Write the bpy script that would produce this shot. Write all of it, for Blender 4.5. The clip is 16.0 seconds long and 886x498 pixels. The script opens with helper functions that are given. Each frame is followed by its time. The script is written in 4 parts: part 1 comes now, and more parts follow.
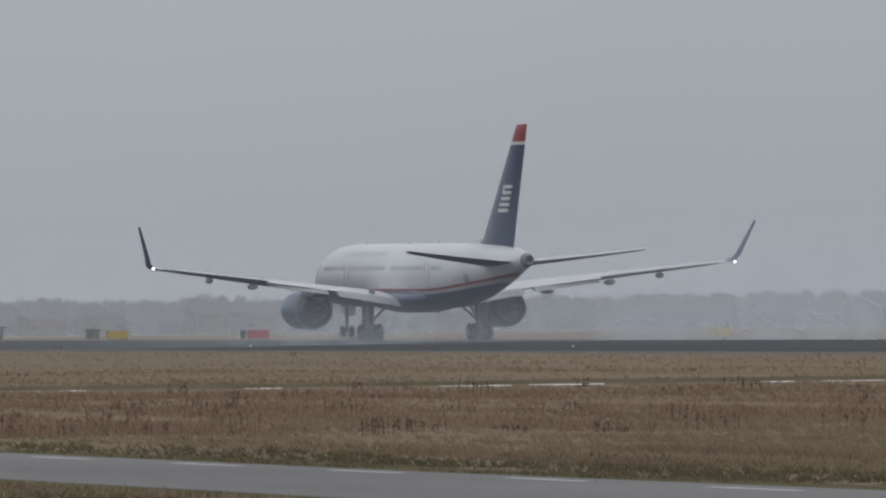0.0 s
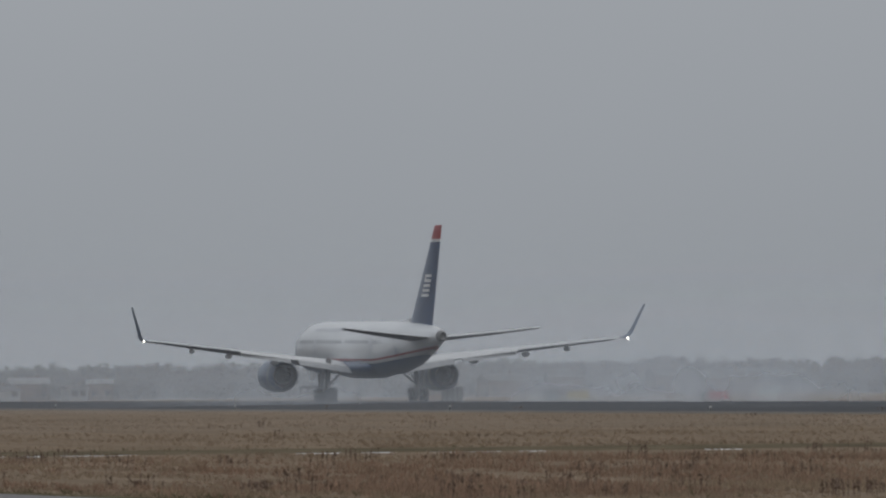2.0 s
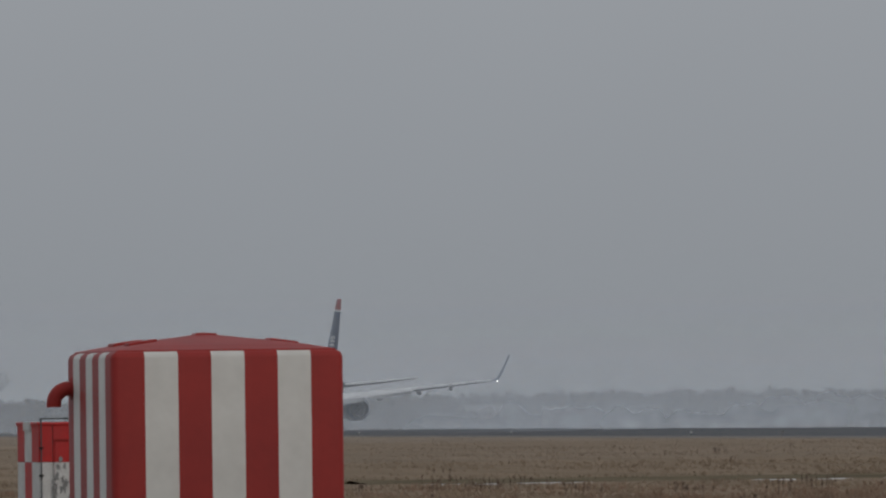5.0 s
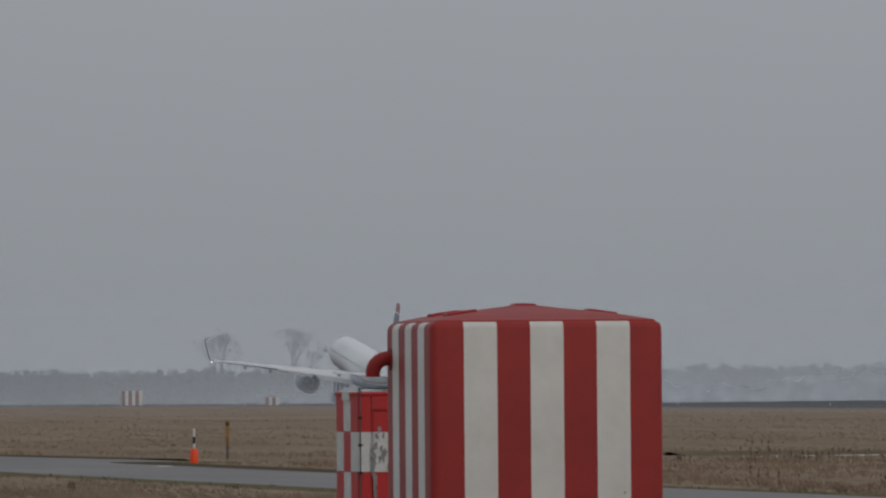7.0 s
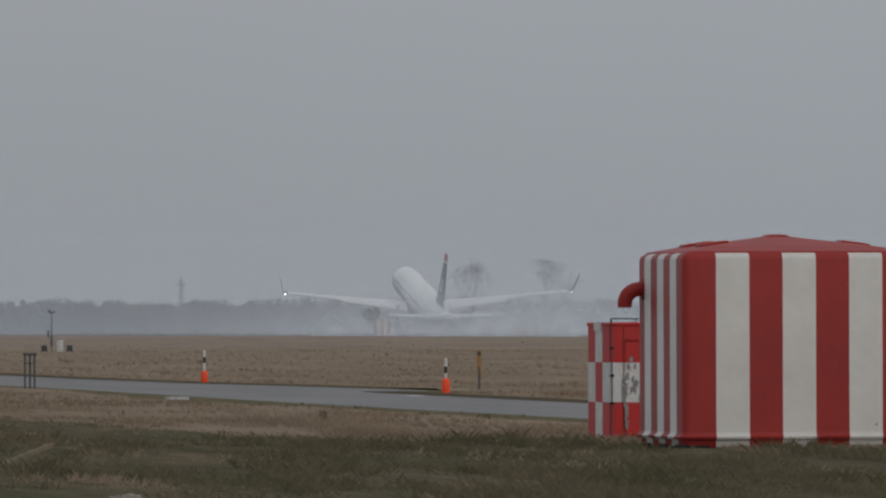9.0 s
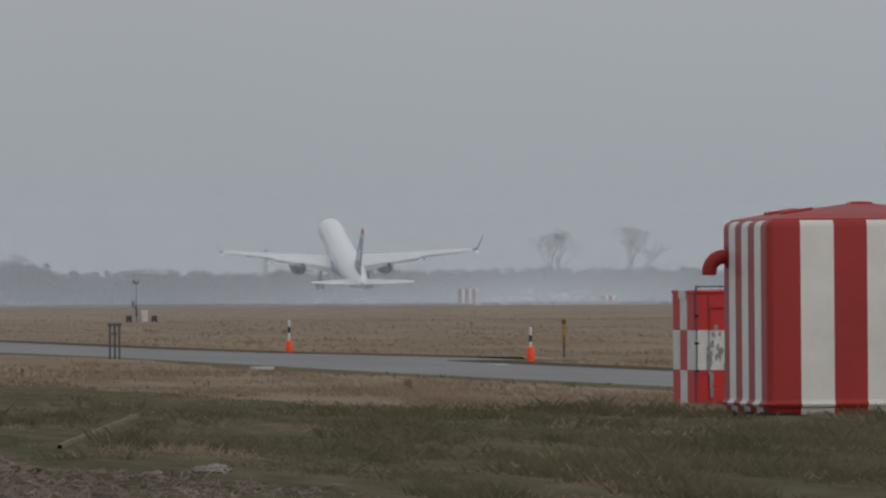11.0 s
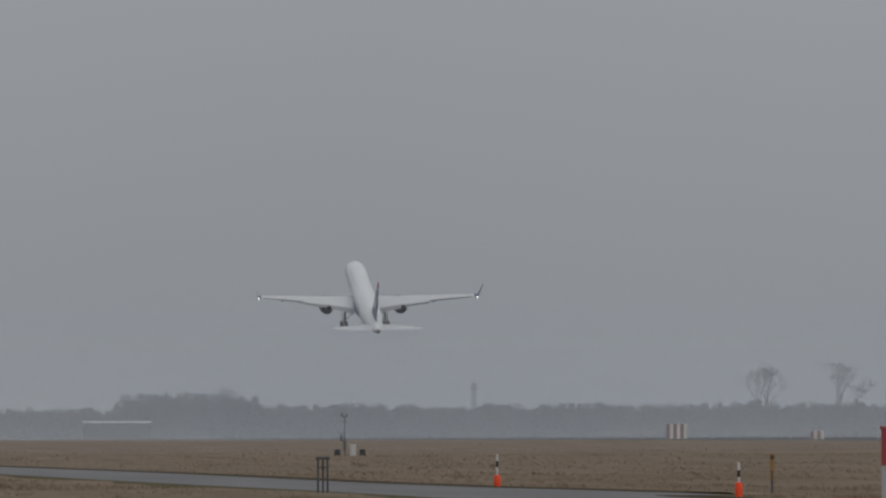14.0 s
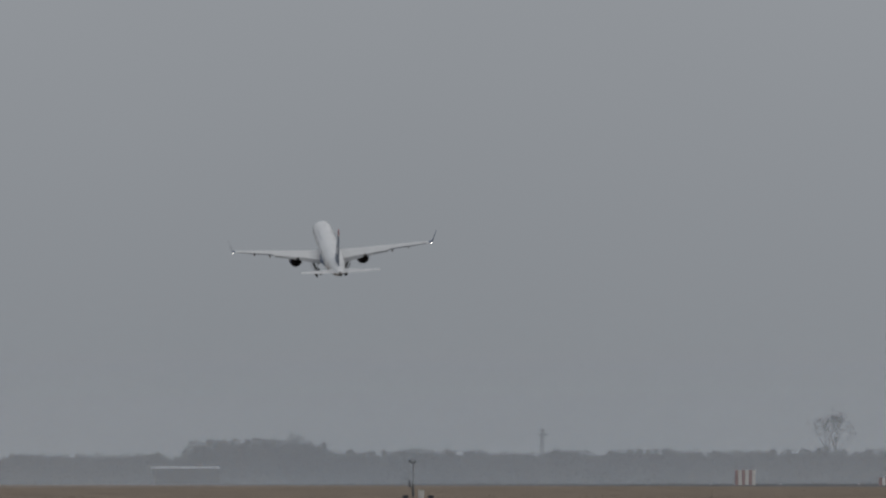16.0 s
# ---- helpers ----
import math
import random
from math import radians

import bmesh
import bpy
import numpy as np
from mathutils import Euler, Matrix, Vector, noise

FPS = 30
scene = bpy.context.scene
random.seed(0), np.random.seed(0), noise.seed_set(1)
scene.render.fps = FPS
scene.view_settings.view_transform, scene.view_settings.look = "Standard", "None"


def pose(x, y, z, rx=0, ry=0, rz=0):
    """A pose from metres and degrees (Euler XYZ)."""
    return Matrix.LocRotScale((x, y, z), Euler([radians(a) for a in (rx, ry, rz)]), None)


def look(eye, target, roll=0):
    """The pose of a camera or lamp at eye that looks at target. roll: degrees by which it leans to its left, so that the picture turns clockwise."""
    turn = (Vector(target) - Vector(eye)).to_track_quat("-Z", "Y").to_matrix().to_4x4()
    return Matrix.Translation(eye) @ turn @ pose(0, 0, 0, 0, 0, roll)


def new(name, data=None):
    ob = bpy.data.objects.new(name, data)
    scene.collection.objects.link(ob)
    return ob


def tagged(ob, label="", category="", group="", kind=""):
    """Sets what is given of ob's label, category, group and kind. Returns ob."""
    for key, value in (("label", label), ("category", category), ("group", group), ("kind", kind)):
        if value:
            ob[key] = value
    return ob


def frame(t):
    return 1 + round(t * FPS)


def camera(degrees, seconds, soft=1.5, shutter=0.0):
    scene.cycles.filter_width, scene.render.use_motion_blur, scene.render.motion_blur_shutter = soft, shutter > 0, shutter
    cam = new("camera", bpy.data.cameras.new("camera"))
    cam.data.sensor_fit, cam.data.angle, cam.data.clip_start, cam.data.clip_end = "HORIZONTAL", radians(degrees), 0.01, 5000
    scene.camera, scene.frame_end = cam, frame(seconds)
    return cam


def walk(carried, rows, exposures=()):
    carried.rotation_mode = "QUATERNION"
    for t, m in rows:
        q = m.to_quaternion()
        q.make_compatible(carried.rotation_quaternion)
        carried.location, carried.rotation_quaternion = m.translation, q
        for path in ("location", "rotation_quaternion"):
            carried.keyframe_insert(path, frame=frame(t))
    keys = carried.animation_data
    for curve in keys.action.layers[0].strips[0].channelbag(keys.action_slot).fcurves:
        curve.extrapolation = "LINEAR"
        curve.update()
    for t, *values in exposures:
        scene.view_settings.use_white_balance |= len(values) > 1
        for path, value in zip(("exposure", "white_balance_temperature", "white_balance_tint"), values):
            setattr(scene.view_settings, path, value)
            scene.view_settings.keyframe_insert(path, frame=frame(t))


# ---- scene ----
EYE = 1.8

# ------------------------------------------------------------------ camera
cam = camera(5.131, 16.0, soft=2.3)


def aim(yaw, pitch, roll):
    """Camera pose: degrees right of the runway's heading, degrees up, lean."""
    return pose(0, 0, EYE, 90 + pitch, 0, -yaw) @ pose(0, 0, 0, 0, 0, -roll)


walk(cam, [(t, aim(a, b, c)) for t, a, b, c in (
    (0, 16.441, 0.370, 0.64), (0.5, 15.684, 0.487, 0.54), (1, 14.877, 0.604, 0.59), (1.5, 14.158, 0.687, 0.52), (2, 13.778, 0.749, 0.53),
    (2.5, 13.348, 0.842, 0.53), (3, 12.462, 0.869, 0.55), (3.5, 12.192, 0.861, 0.48), (6, 10.191, 0.960, 0.74), (6.5, 9.776, 0.779, 0.57),
    (7, 9.290, 0.781, 0.46), (7.5, 8.694, 0.550, 0.23), (8, 8.399, 0.518, 0.33), (8.5, 7.576, 0.658, 0.24), (9, 7.825, 0.385, 0.18),
    (9.5, 7.662, 0.339, 0.23), (10, 7.475, 0.195, 0.35), (12.5, 6.851, 0.458, 0.67), (13, 6.430, 0.747, 0.71), (13.5, 6.368, 0.970, 0.54),
    (14, 6.131, 0.993, 0.22), (14.5, 6.040, 1.042, 0.10), (15, 6.015, 1.062, 0.05), (15.5, 5.849, 1.190, -0.28), (16, 5.734, 1.260, 0.13))],
    exposures=((0, 0.0), (1.0, -0.22), (1.5, -0.22), (2.5, -0.37), (6.0, -0.45), (6.5, -0.41), (7.5, -0.37), (8.0, -0.21), (9.0, -0.26), (9.5, -0.19), (10.2, -0.1), (12.5, -0.14), (13.0, -0.24), (13.5, -0.38), (14.5, -0.49), (16.0, -0.56)))

# ------------------------------------------------------------------ overcast sky
world = bpy.data.worlds.new("overcast_sky")
scene.world = world
scene.cycles.transparent_max_bounces = 16
world.use_nodes = True
wn, wl = world.node_tree.nodes, world.node_tree.links
wn.clear()
w_out = wn.new("ShaderNodeOutputWorld")
w_bg = wn.new("ShaderNodeBackground")
w_sky = wn.new("ShaderNodeTexSky")
w_sky.sky_type = "NISHITA"
w_sky.sun_disc = False
w_sky.sun_elevation, w_sky.sun_rotation = radians(32), radians(150)
w_sky.dust_density = 6
w_geo = wn.new("ShaderNodeTexCoord")
w_sep = wn.new("ShaderNodeSeparateXYZ")
w_ramp = wn.new("ShaderNodeValToRGB")
w_ramp.color_ramp.elements[0].position = 0.0
w_ramp.color_ramp.elements[0].color = (0.335, 0.360, 0.392, 1)
w_ramp.color_ramp.elements[1].position = 1.0
w_ramp.color_ramp.elements[1].color = (0.64, 0.665, 0.695, 1)
mid = w_ramp.color_ramp.elements.new(0.06)
mid.color = (0.425, 0.450, 0.486, 1)
mid = w_ramp.color_ramp.elements.new(0.3)
mid.color = (0.50, 0.525, 0.555, 1)
w_noise = wn.new("ShaderNodeTexNoise")
w_noise.inputs["Scale"].default_value = 9.0
w_noise.inputs["Detail"].default_value = 3.0
w_mul = wn.new("ShaderNodeMapRange")
w_mul.inputs["To Min"].default_value, w_mul.inputs["To Max"].default_value = 0.93, 1.07
w_cloud = wn.new("ShaderNodeMix")
w_cloud.data_type, w_cloud.blend_type = "RGBA", "MULTIPLY"
w_cloud.inputs["Factor"].default_value = 1.0
w_mix = wn.new("ShaderNodeMix")
w_mix.data_type = "RGBA"
w_mix.inputs["Factor"].default_value = 0.015
wl.new(w_geo.outputs["Generated"], w_sep.inputs[0])
wl.new(w_sep.outputs["Z"], w_ramp.inputs[0])
wl.new(w_geo.outputs["Generated"], w_noise.inputs["Vector"])
wl.new(w_noise.outputs["Fac"], w_mul.inputs["Value"])
wl.new(w_ramp.outputs["Color"], w_cloud.inputs["A"])
wl.new(w_mul.outputs["Result"], w_cloud.inputs["B"])
wl.new(w_cloud.outputs["Result"], w_mix.inputs["A"])
wl.new(w_sky.outputs["Color"], w_mix.inputs["B"])
wl.new(w_mix.outputs["Result"], w_bg.inputs["Color"])
wl.new(w_bg.outputs["Background"], w_out.inputs["Surface"])
w_bg.inputs["Strength"].default_value = 1.0

sun = new("sun", bpy.data.lights.new("sun", "SUN"))
sun.data.energy, sun.data.angle, sun.data.color = 0.4, radians(40), (1.0, 0.97, 0.93)
sun.matrix_world = look((60, -120, 110), (0, 0, 0))


# ------------------------------------------------------------------ materials
def material(name, colour, rough=0.6, metal=0.0, vary=0.15, scale=4.0, fine=40.0, bump=0.0, coat=0.0, tint=None, stretch=(1, 1, 1)):
    """A surface with variation at two scales; tint is a second colour that the coarse scale mixes in."""
    m = bpy.data.materials.new(name)
    m.use_nodes = True
    n, l = m.node_tree.nodes, m.node_tree.links
    b = n["Principled BSDF"]
    b.inputs["Roughness"].default_value, b.inputs["Metallic"].default_value = rough, metal
    b.inputs["Coat Weight"].default_value = coat
    b.inputs["Specular IOR Level"].default_value = 0.0 if rough > 0.9 else (0.2 if rough > 0.65 else 0.4)
    co, mp = n.new("ShaderNodeTexCoord"), n.new("ShaderNodeMapping")
    mp.inputs["Scale"].default_value = stretch
    l.new(co.outputs["Object"], mp.inputs["Vector"])
    big, small = n.new("ShaderNodeTexNoise"), n.new("ShaderNodeTexNoise")
    big.inputs["Scale"].default_value, small.inputs["Scale"].default_value = scale, fine
    big.inputs["Detail"].default_value, small.inputs["Detail"].default_value = 5, 3
    l.new(mp.outputs[0], big.inputs["Vector"])
    l.new(mp.outputs[0], small.inputs["Vector"])
    ramp = n.new("ShaderNodeValToRGB")
    other = tint or tuple(c * (1 - vary) for c in colour)
    ramp.color_ramp.elements[0].position, ramp.color_ramp.elements[1].position = 0.35, 0.65
    ramp.color_ramp.elements[0].color, ramp.color_ramp.elements[1].color = (*other, 1), (*colour, 1)
    l.new(big.outputs["Fac"], ramp.inputs[0])
    rng = n.new("ShaderNodeMapRange")
    rng.inputs["From Min"].default_value, rng.inputs["From Max"].default_value = 0.3, 0.7
    rng.inputs["To Min"].default_value, rng.inputs["To Max"].default_value = 1 - vary, 1 + vary
    l.new(small.outputs["Fac"], rng.inputs["Value"])
    mul = n.new("ShaderNodeMix")
    mul.data_type, mul.blend_type = "RGBA", "MULTIPLY"
    mul.inputs["Factor"].default_value = 1
    l.new(ramp.outputs["Color"], mul.inputs["A"])
    l.new(rng.outputs["Result"], mul.inputs["B"])
    l.new(mul.outputs["Result"], b.inputs["Base Color"])
    if bump:
        bp = n.new("ShaderNodeBump")
        bp.inputs["Strength"].default_value, bp.inputs["Distance"].default_value = bump, 0.02
        l.new(small.outputs["Fac"], bp.inputs["Height"])
        l.new(bp.outputs["Normal"], b.inputs["Normal"])
    return m


def leafy(m):
    """Lets part of the light through, as thin dry blades do."""
    n, l = m.node_tree.nodes, m.node_tree.links
    b, out = n["Principled BSDF"], n["Material Output"]
    base = b.inputs["Base Color"].links[0].from_socket
    b.inputs["Specular IOR Level"].default_value = 0.1
    thin, mix = n.new("ShaderNodeBsdfTranslucent"), n.new("ShaderNodeMixShader")
    mix.inputs["Fac"].default_value = 0.5
    l.new(base, thin.inputs["Color"])
    l.new(b.outputs[0], mix.inputs[1])
    l.new(thin.outputs[0], mix.inputs[2])
    l.new(mix.outputs[0], out.inputs["Surface"])
    return m


def glow(name, colour, strength):
    m = bpy.data.materials.new(name)
    m.use_nodes = True
    b = m.node_tree.nodes["Principled BSDF"]
    b.inputs["Emission Color"].default_value, b.inputs["Emission Strength"].default_value = (*colour, 1), strength
    return m


def island_colours(m, low=0.82, high=1.2):
    """Each separate tuft or clump of the mesh a little lighter or darker."""
    n, l = m.node_tree.nodes, m.node_tree.links
    b = n["Principled BSDF"]
    base = b.inputs["Base Color"].links[0].from_socket
    geo, rng, mul = n.new("ShaderNodeNewGeometry"), n.new("ShaderNodeMapRange"), n.new("ShaderNodeMix")
    rng.inputs["To Min"].default_value, rng.inputs["To Max"].default_value = low, high
    mul.data_type, mul.blend_type = "RGBA", "MULTIPLY"
    mul.inputs["Factor"].default_value = 1
    l.new(geo.outputs["Random Per Island"], rng.inputs["Value"])
    l.new(base, mul.inputs["A"])
    l.new(rng.outputs["Result"], mul.inputs["B"])
    l.new(mul.outputs["Result"], b.inputs["Base Color"])
    return m


GRASS = dict(vary=0.22, rough=0.95)
m_ground = material("winter_grass_ground", (0.262, 0.204, 0.152), tint=(0.212, 0.166, 0.122), scale=0.35, fine=1.6, stretch=(1, 0.06, 1), bump=0.4, vary=0.10, rough=0.95)
m_verge = material("mown_verge", (0.150, 0.130, 0.084), tint=(0.115, 0.105, 0.066), scale=0.25, fine=3.0, bump=0.5, **GRASS)
m_road = material("worn_asphalt", (0.205, 0.198, 0.196), tint=(0.165, 0.16, 0.16), rough=0.75, scale=0.3, fine=6, vary=0.08, bump=0.2, stretch=(1, 0.2, 1))
m_runway = material("wet_runway_asphalt", (0.062, 0.064, 0.070), tint=(0.042, 0.044, 0.05), rough=0.8, scale=0.05, fine=0.6, vary=0.12, stretch=(1, 0.15, 1))
m_runway.node_tree.nodes["Principled BSDF"].inputs["Specular IOR Level"].default_value = 0.12
m_mark = material("worn_white_paint", (0.55, 0.55, 0.54), vary=0.2, scale=2)
m_blade = material("dry_grass", (0.345, 0.270, 0.195), tint=(0.262, 0.200, 0.145), scale=0.7, fine=2, stretch=(1, 0.08, 1), vary=0.08, rough=0.95)
m_green = material("short_green_grass", (0.130, 0.120, 0.071), tint=(0.190, 0.160, 0.104), scale=0.9, fine=3, stretch=(1, 0.1, 1), vary=0.12, rough=0.95)
m_reed = material("rotting_brown_reed", (0.27, 0.215, 0.190), tint=(0.165, 0.128, 0.112), scale=1.2, **GRASS)
m_pale_reed = material("pale_grey_reed", (0.29, 0.26, 0.24), tint=(0.15, 0.125, 0.108), scale=9, fine=30, bump=0.8, vary=0.3, rough=0.95)
m_track = material("trodden_dry_earth", (0.26, 0.215, 0.150), tint=(0.17, 0.145, 0.10), scale=2.5, **GRASS)
m_lawn = material("damp_green_turf", (0.082, 0.078, 0.050), tint=(0.128, 0.106, 0.074), scale=0.6, fine=3, stretch=(1, 0.1, 1), bump=0.5, **GRASS)
for grassy in (m_blade, m_green):
    leafy(island_colours(grassy, 0.92, 1.08))
m_weed = material("dead_dock_weed", (0.205, 0.152, 0.122), vary=0.3, rough=0.95)
m_russet = material("russet_dead_grass", (0.300, 0.212, 0.158), tint=(0.25, 0.172, 0.128), scale=0.08, fine=2, **GRASS)
m_shoulder = material("muddy_runway_shoulder", (0.17, 0.148, 0.120), tint=(0.12, 0.11, 0.095), rough=0.9, scale=0.15, vary=0.2)
m_ice = material("thin_pale_ice", (0.80, 0.81, 0.82), tint=(0.66, 0.67, 0.68), rough=0.5, scale=0.6, vary=0.12)
# dark brown: painted shadow along the road, also the post's dark top
m_edge_brown = material("dark_brown_edge_shade_and_post", (0.105, 0.088, 0.064), tint=(0.08, 0.068, 0.05), vary=0.25, rough=0.95, scale=1.5)
m_bank = material("dark_ditch_bank", (0.17, 0.142, 0.10), vary=0.3, rough=0.95, scale=0.5)
m_red = material("red_fibreglass", (0.31, 0.024, 0.020), tint=(0.265, 0.021, 0.018), rough=0.5, scale=1.2, fine=9, vary=0.04, bump=0.06)
m_white = material("white_fibreglass", (0.63, 0.615, 0.585), tint=(0.57, 0.555, 0.525), rough=0.45, scale=1.5, fine=7, vary=0.025, bump=0.05)
m_red.node_tree.nodes["Principled BSDF"].inputs["Specular IOR Level"].default_value = 0.25
m_brightred = material("bright_red_paint", (0.52, 0.022, 0.022), tint=(0.42, 0.03, 0.03), rough=0.55, scale=3, vary=0.1)
m_whitepaint = material("flaking_white_paint", (0.66, 0.66, 0.65), tint=(0.55, 0.55, 0.54), rough=0.6, scale=4, vary=0.08)
m_bare = material("bare_grey_metal", (0.27, 0.27, 0.27), tint=(0.2, 0.2, 0.2), rough=0.6, scale=6, vary=0.2)
m_dark = material("dark_rubber", (0.025, 0.025, 0.027), rough=0.8)
m_steel = material("galvanised_steel", (0.16, 0.165, 0.17), rough=0.55, metal=0.4)
m_greysteel = material("dull_grey_steel", (0.10, 0.105, 0.115), rough=0.7)
m_orange = material("fluorescent_orange_plastic", (0.95, 0.085, 0.022), rough=0.5, vary=0.06)
m_black = material("black_band", (0.02, 0.02, 0.02), rough=0.6)
m_ochre = material("yellow_brown_post_paint", (0.34, 0.20, 0.075), rough=0.7, vary=0.2, scale=6)
m_yellow = material("yellow_sign_face", (0.42, 0.32, 0.06), rough=0.6)
m_signred = material("red_sign_face", (0.36, 0.06, 0.06), rough=0.6)
# red greyed towards the mist tone: distance haze put into the base colour
m_board = material("hazed_red_board", (0.28, 0.17, 0.17), rough=0.8)
m_signdark = material("sign_case_black", (0.04, 0.04, 0.045), rough=0.6)
m_plane_white = material("grey_white_aircraft_paint", (0.76, 0.77, 0.78), tint=(0.70, 0.71, 0.72), rough=0.35, scale=0.4, fine=3, vary=0.03, coat=0.2)
# wing grey taken much darker: underside and trailing-edge shade put into the colour
m_under = material("shaded_dark_grey_paint", (0.115, 0.12, 0.14), rough=0.45, scale=0.8, fine=5, vary=0.05)
# wing grey darkened for underside shade; the wing top keeps the paler tone
m_wing = material("shaded_grey_wing_paint", (0.32, 0.33, 0.345), tint=(0.27, 0.28, 0.295), rough=0.42, scale=0.8, fine=5, vary=0.05)
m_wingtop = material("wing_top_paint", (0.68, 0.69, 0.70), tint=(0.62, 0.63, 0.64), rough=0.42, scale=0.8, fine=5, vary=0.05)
m_navy = material("navy_aircraft_paint", (0.018, 0.060, 0.145), tint=(0.014, 0.048, 0.12), rough=0.3, scale=0.6, vary=0.05, coat=0.2)
m_planered = material("red_aircraft_paint", (0.36, 0.04, 0.045), rough=0.35, vary=0.04)
m_plane_mark = material("white_marking", (0.75, 0.75, 0.75), rough=0.4, vary=0.03)
m_title = material("dark_blue_lettering", (0.40, 0.42, 0.49), rough=0.4, vary=0.03)
m_pane = material("grey_cabin_window", (0.40, 0.41, 0.44), rough=0.25, vary=0.02)
m_exhaust = material("heat_stained_metal", (0.085, 0.078, 0.072), rough=0.4, metal=0.8, vary=0.2)
m_tyre = material("black_tyre", (0.028, 0.028, 0.030), rough=0.85)
m_strut = material("gear_grey_paint", (0.20, 0.205, 0.215), rough=0.45)
m_lamp = glow("white_position_light", (1.0, 0.93, 0.82), 9.0)
m_redlamp = glow("red_beacon", (0.5, 0.04, 0.03), 0.15)
m_twig = material("bare_twigs", (0.045, 0.042, 0.040), vary=0.3, rough=0.95)
m_wood_far = material("winter_woodland", (0.040, 0.042, 0.038), tint=(0.055, 0.050, 0.042), vary=0.3, rough=0.95, scale=0.05)
m_brick = material("brown_brick_wall", (0.13, 0.095, 0.08), vary=0.15, scale=0.5)
m_pinkwall = material("faded_pinkish_wall", (0.29, 0.245, 0.23), vary=0.15, scale=0.5)
m_greywall = material("grey_weathered_wall", (0.24, 0.245, 0.25), vary=0.12, scale=0.5)
m_pale = material("pale_render_wall", (0.48, 0.48, 0.47), vary=0.1, scale=0.5)
m_tile = material("dark_roof_tiles", (0.075, 0.07, 0.07), vary=0.15, scale=0.5)
m_tinroof = material("pale_metal_roof", (0.5, 0.51, 0.52), vary=0.1, scale=0.5)


def livery():
    """Fuselage paint: pale grey above, red and white cheat line, navy belly, the line sweeping up at the tail."""
    m = material("airliner_livery", (0.82, 0.83, 0.84), tint=(0.76, 0.77, 0.78), rough=0.35, scale=0.4, fine=3, vary=0.03, coat=0.2)
    n, l = m.node_tree.nodes, m.node_tree.links
    b = n["Principled BSDF"]
    base = b.inputs["Base Color"].links[0].from_socket
    co, sep = n.new("ShaderNodeTexCoord"), n.new("ShaderNodeSeparateXYZ")
    l.new(co.outputs["Object"], sep.inputs[0])

    def calc(op, a, c):
        k = n.new("ShaderNodeMath")
        k.operation = op
        for i, v in enumerate((a, c)):
            if isinstance(v, (int, float)):
                k.inputs[i].default_value = v
            else:
                l.new(v, k.inputs[i])
        return k.outputs[0]
    aft = calc("MAXIMUM", calc("SUBTRACT", calc("MULTIPLY", sep.outputs["Y"], -1.0), 6.0), 0.0)
    height = calc("SUBTRACT", sep.outputs["Z"], calc("MULTIPLY", calc("POWER", aft, 1.5), 0.0175))
    last = base
    for limit, colour in ((3.36, (0.36, 0.05, 0.055, 1)), (3.20, (0.72, 0.72, 0.72, 1)), (3.0, (0.018, 0.060, 0.145, 1))):
        mix = n.new("ShaderNodeMix")
        mix.data_type = "RGBA"
        l.new(calc("LESS_THAN", height, limit), mix.inputs["Factor"])
        l.new(last, mix.inputs["A"])
        mix.inputs["B"].default_value = colour
        last = mix.outputs["Result"]
    l.new(last, b.inputs["Base Color"])
    return m


m_livery = livery()


def mist(name, strength, high, top, shade=1.0):
    """Thin mist: a share of light scattered forwards and back, the rest passing; it thins upwards."""
    m = bpy.data.materials.new(name)
    m.use_nodes = True
    n, l = m.node_tree.nodes, m.node_tree.links
    n.clear()
    out, mix, half = n.new("ShaderNodeOutputMaterial"), n.new("ShaderNodeMixShader"), n.new("ShaderNodeAddShader")
    clear, fwd, back = n.new("ShaderNodeBsdfTransparent"), n.new("ShaderNodeBsdfTranslucent"), n.new("ShaderNodeBsdfDiffuse")
    fwd.inputs["Color"].default_value = back.inputs["Color"].default_value = (0.424 * shade, 0.462 * shade, 0.510 * shade, 1)
    co, sep = n.new("ShaderNodeTexCoord"), n.new("ShaderNodeSeparateXYZ")
    down, k = n.new("ShaderNodeMapRange"), n.new("ShaderNodeMath")
    l.new(co.outputs["Object"], sep.inputs[0])
    down.interpolation_type = "SMOOTHSTEP"
    down.inputs["From Min"].default_value, down.inputs["From Max"].default_value = high, top
    down.inputs["To Min"].default_value, down.inputs["To Max"].default_value = 1, 0
    l.new(sep.outputs["Z"], down.inputs["Value"])
    k.operation = "MULTIPLY"
    l.new(down.outputs[0], k.inputs[0])
    k.inputs[1].default_value = strength
    l.new(fwd.outputs[0], half.inputs[0])
    l.new(back.outputs[0], half.inputs[1])
    l.new(k.outputs[0], mix.inputs["Fac"])
    l.new(clear.outputs[0], mix.inputs[1])
    l.new(half.outputs[0], mix.inputs[2])
    l.new(mix.outputs[0], out.inputs["Surface"])
    return m


# ------------------------------------------------------------------ mesh helpers
def ready(name, bm, mat, smooth=False):
    me = bpy.data.meshes.new(name)
    bmesh.ops.recalc_face_normals(bm, faces=bm.faces)
    bm.to_mesh(me)
    bm.free()
    for one in (mat if isinstance(mat, (list, tuple)) else [mat]):
        me.materials.append(one)
    if smooth:
        me.shade_smooth()
        me.set_sharp_from_angle(angle=radians(40))
    return me


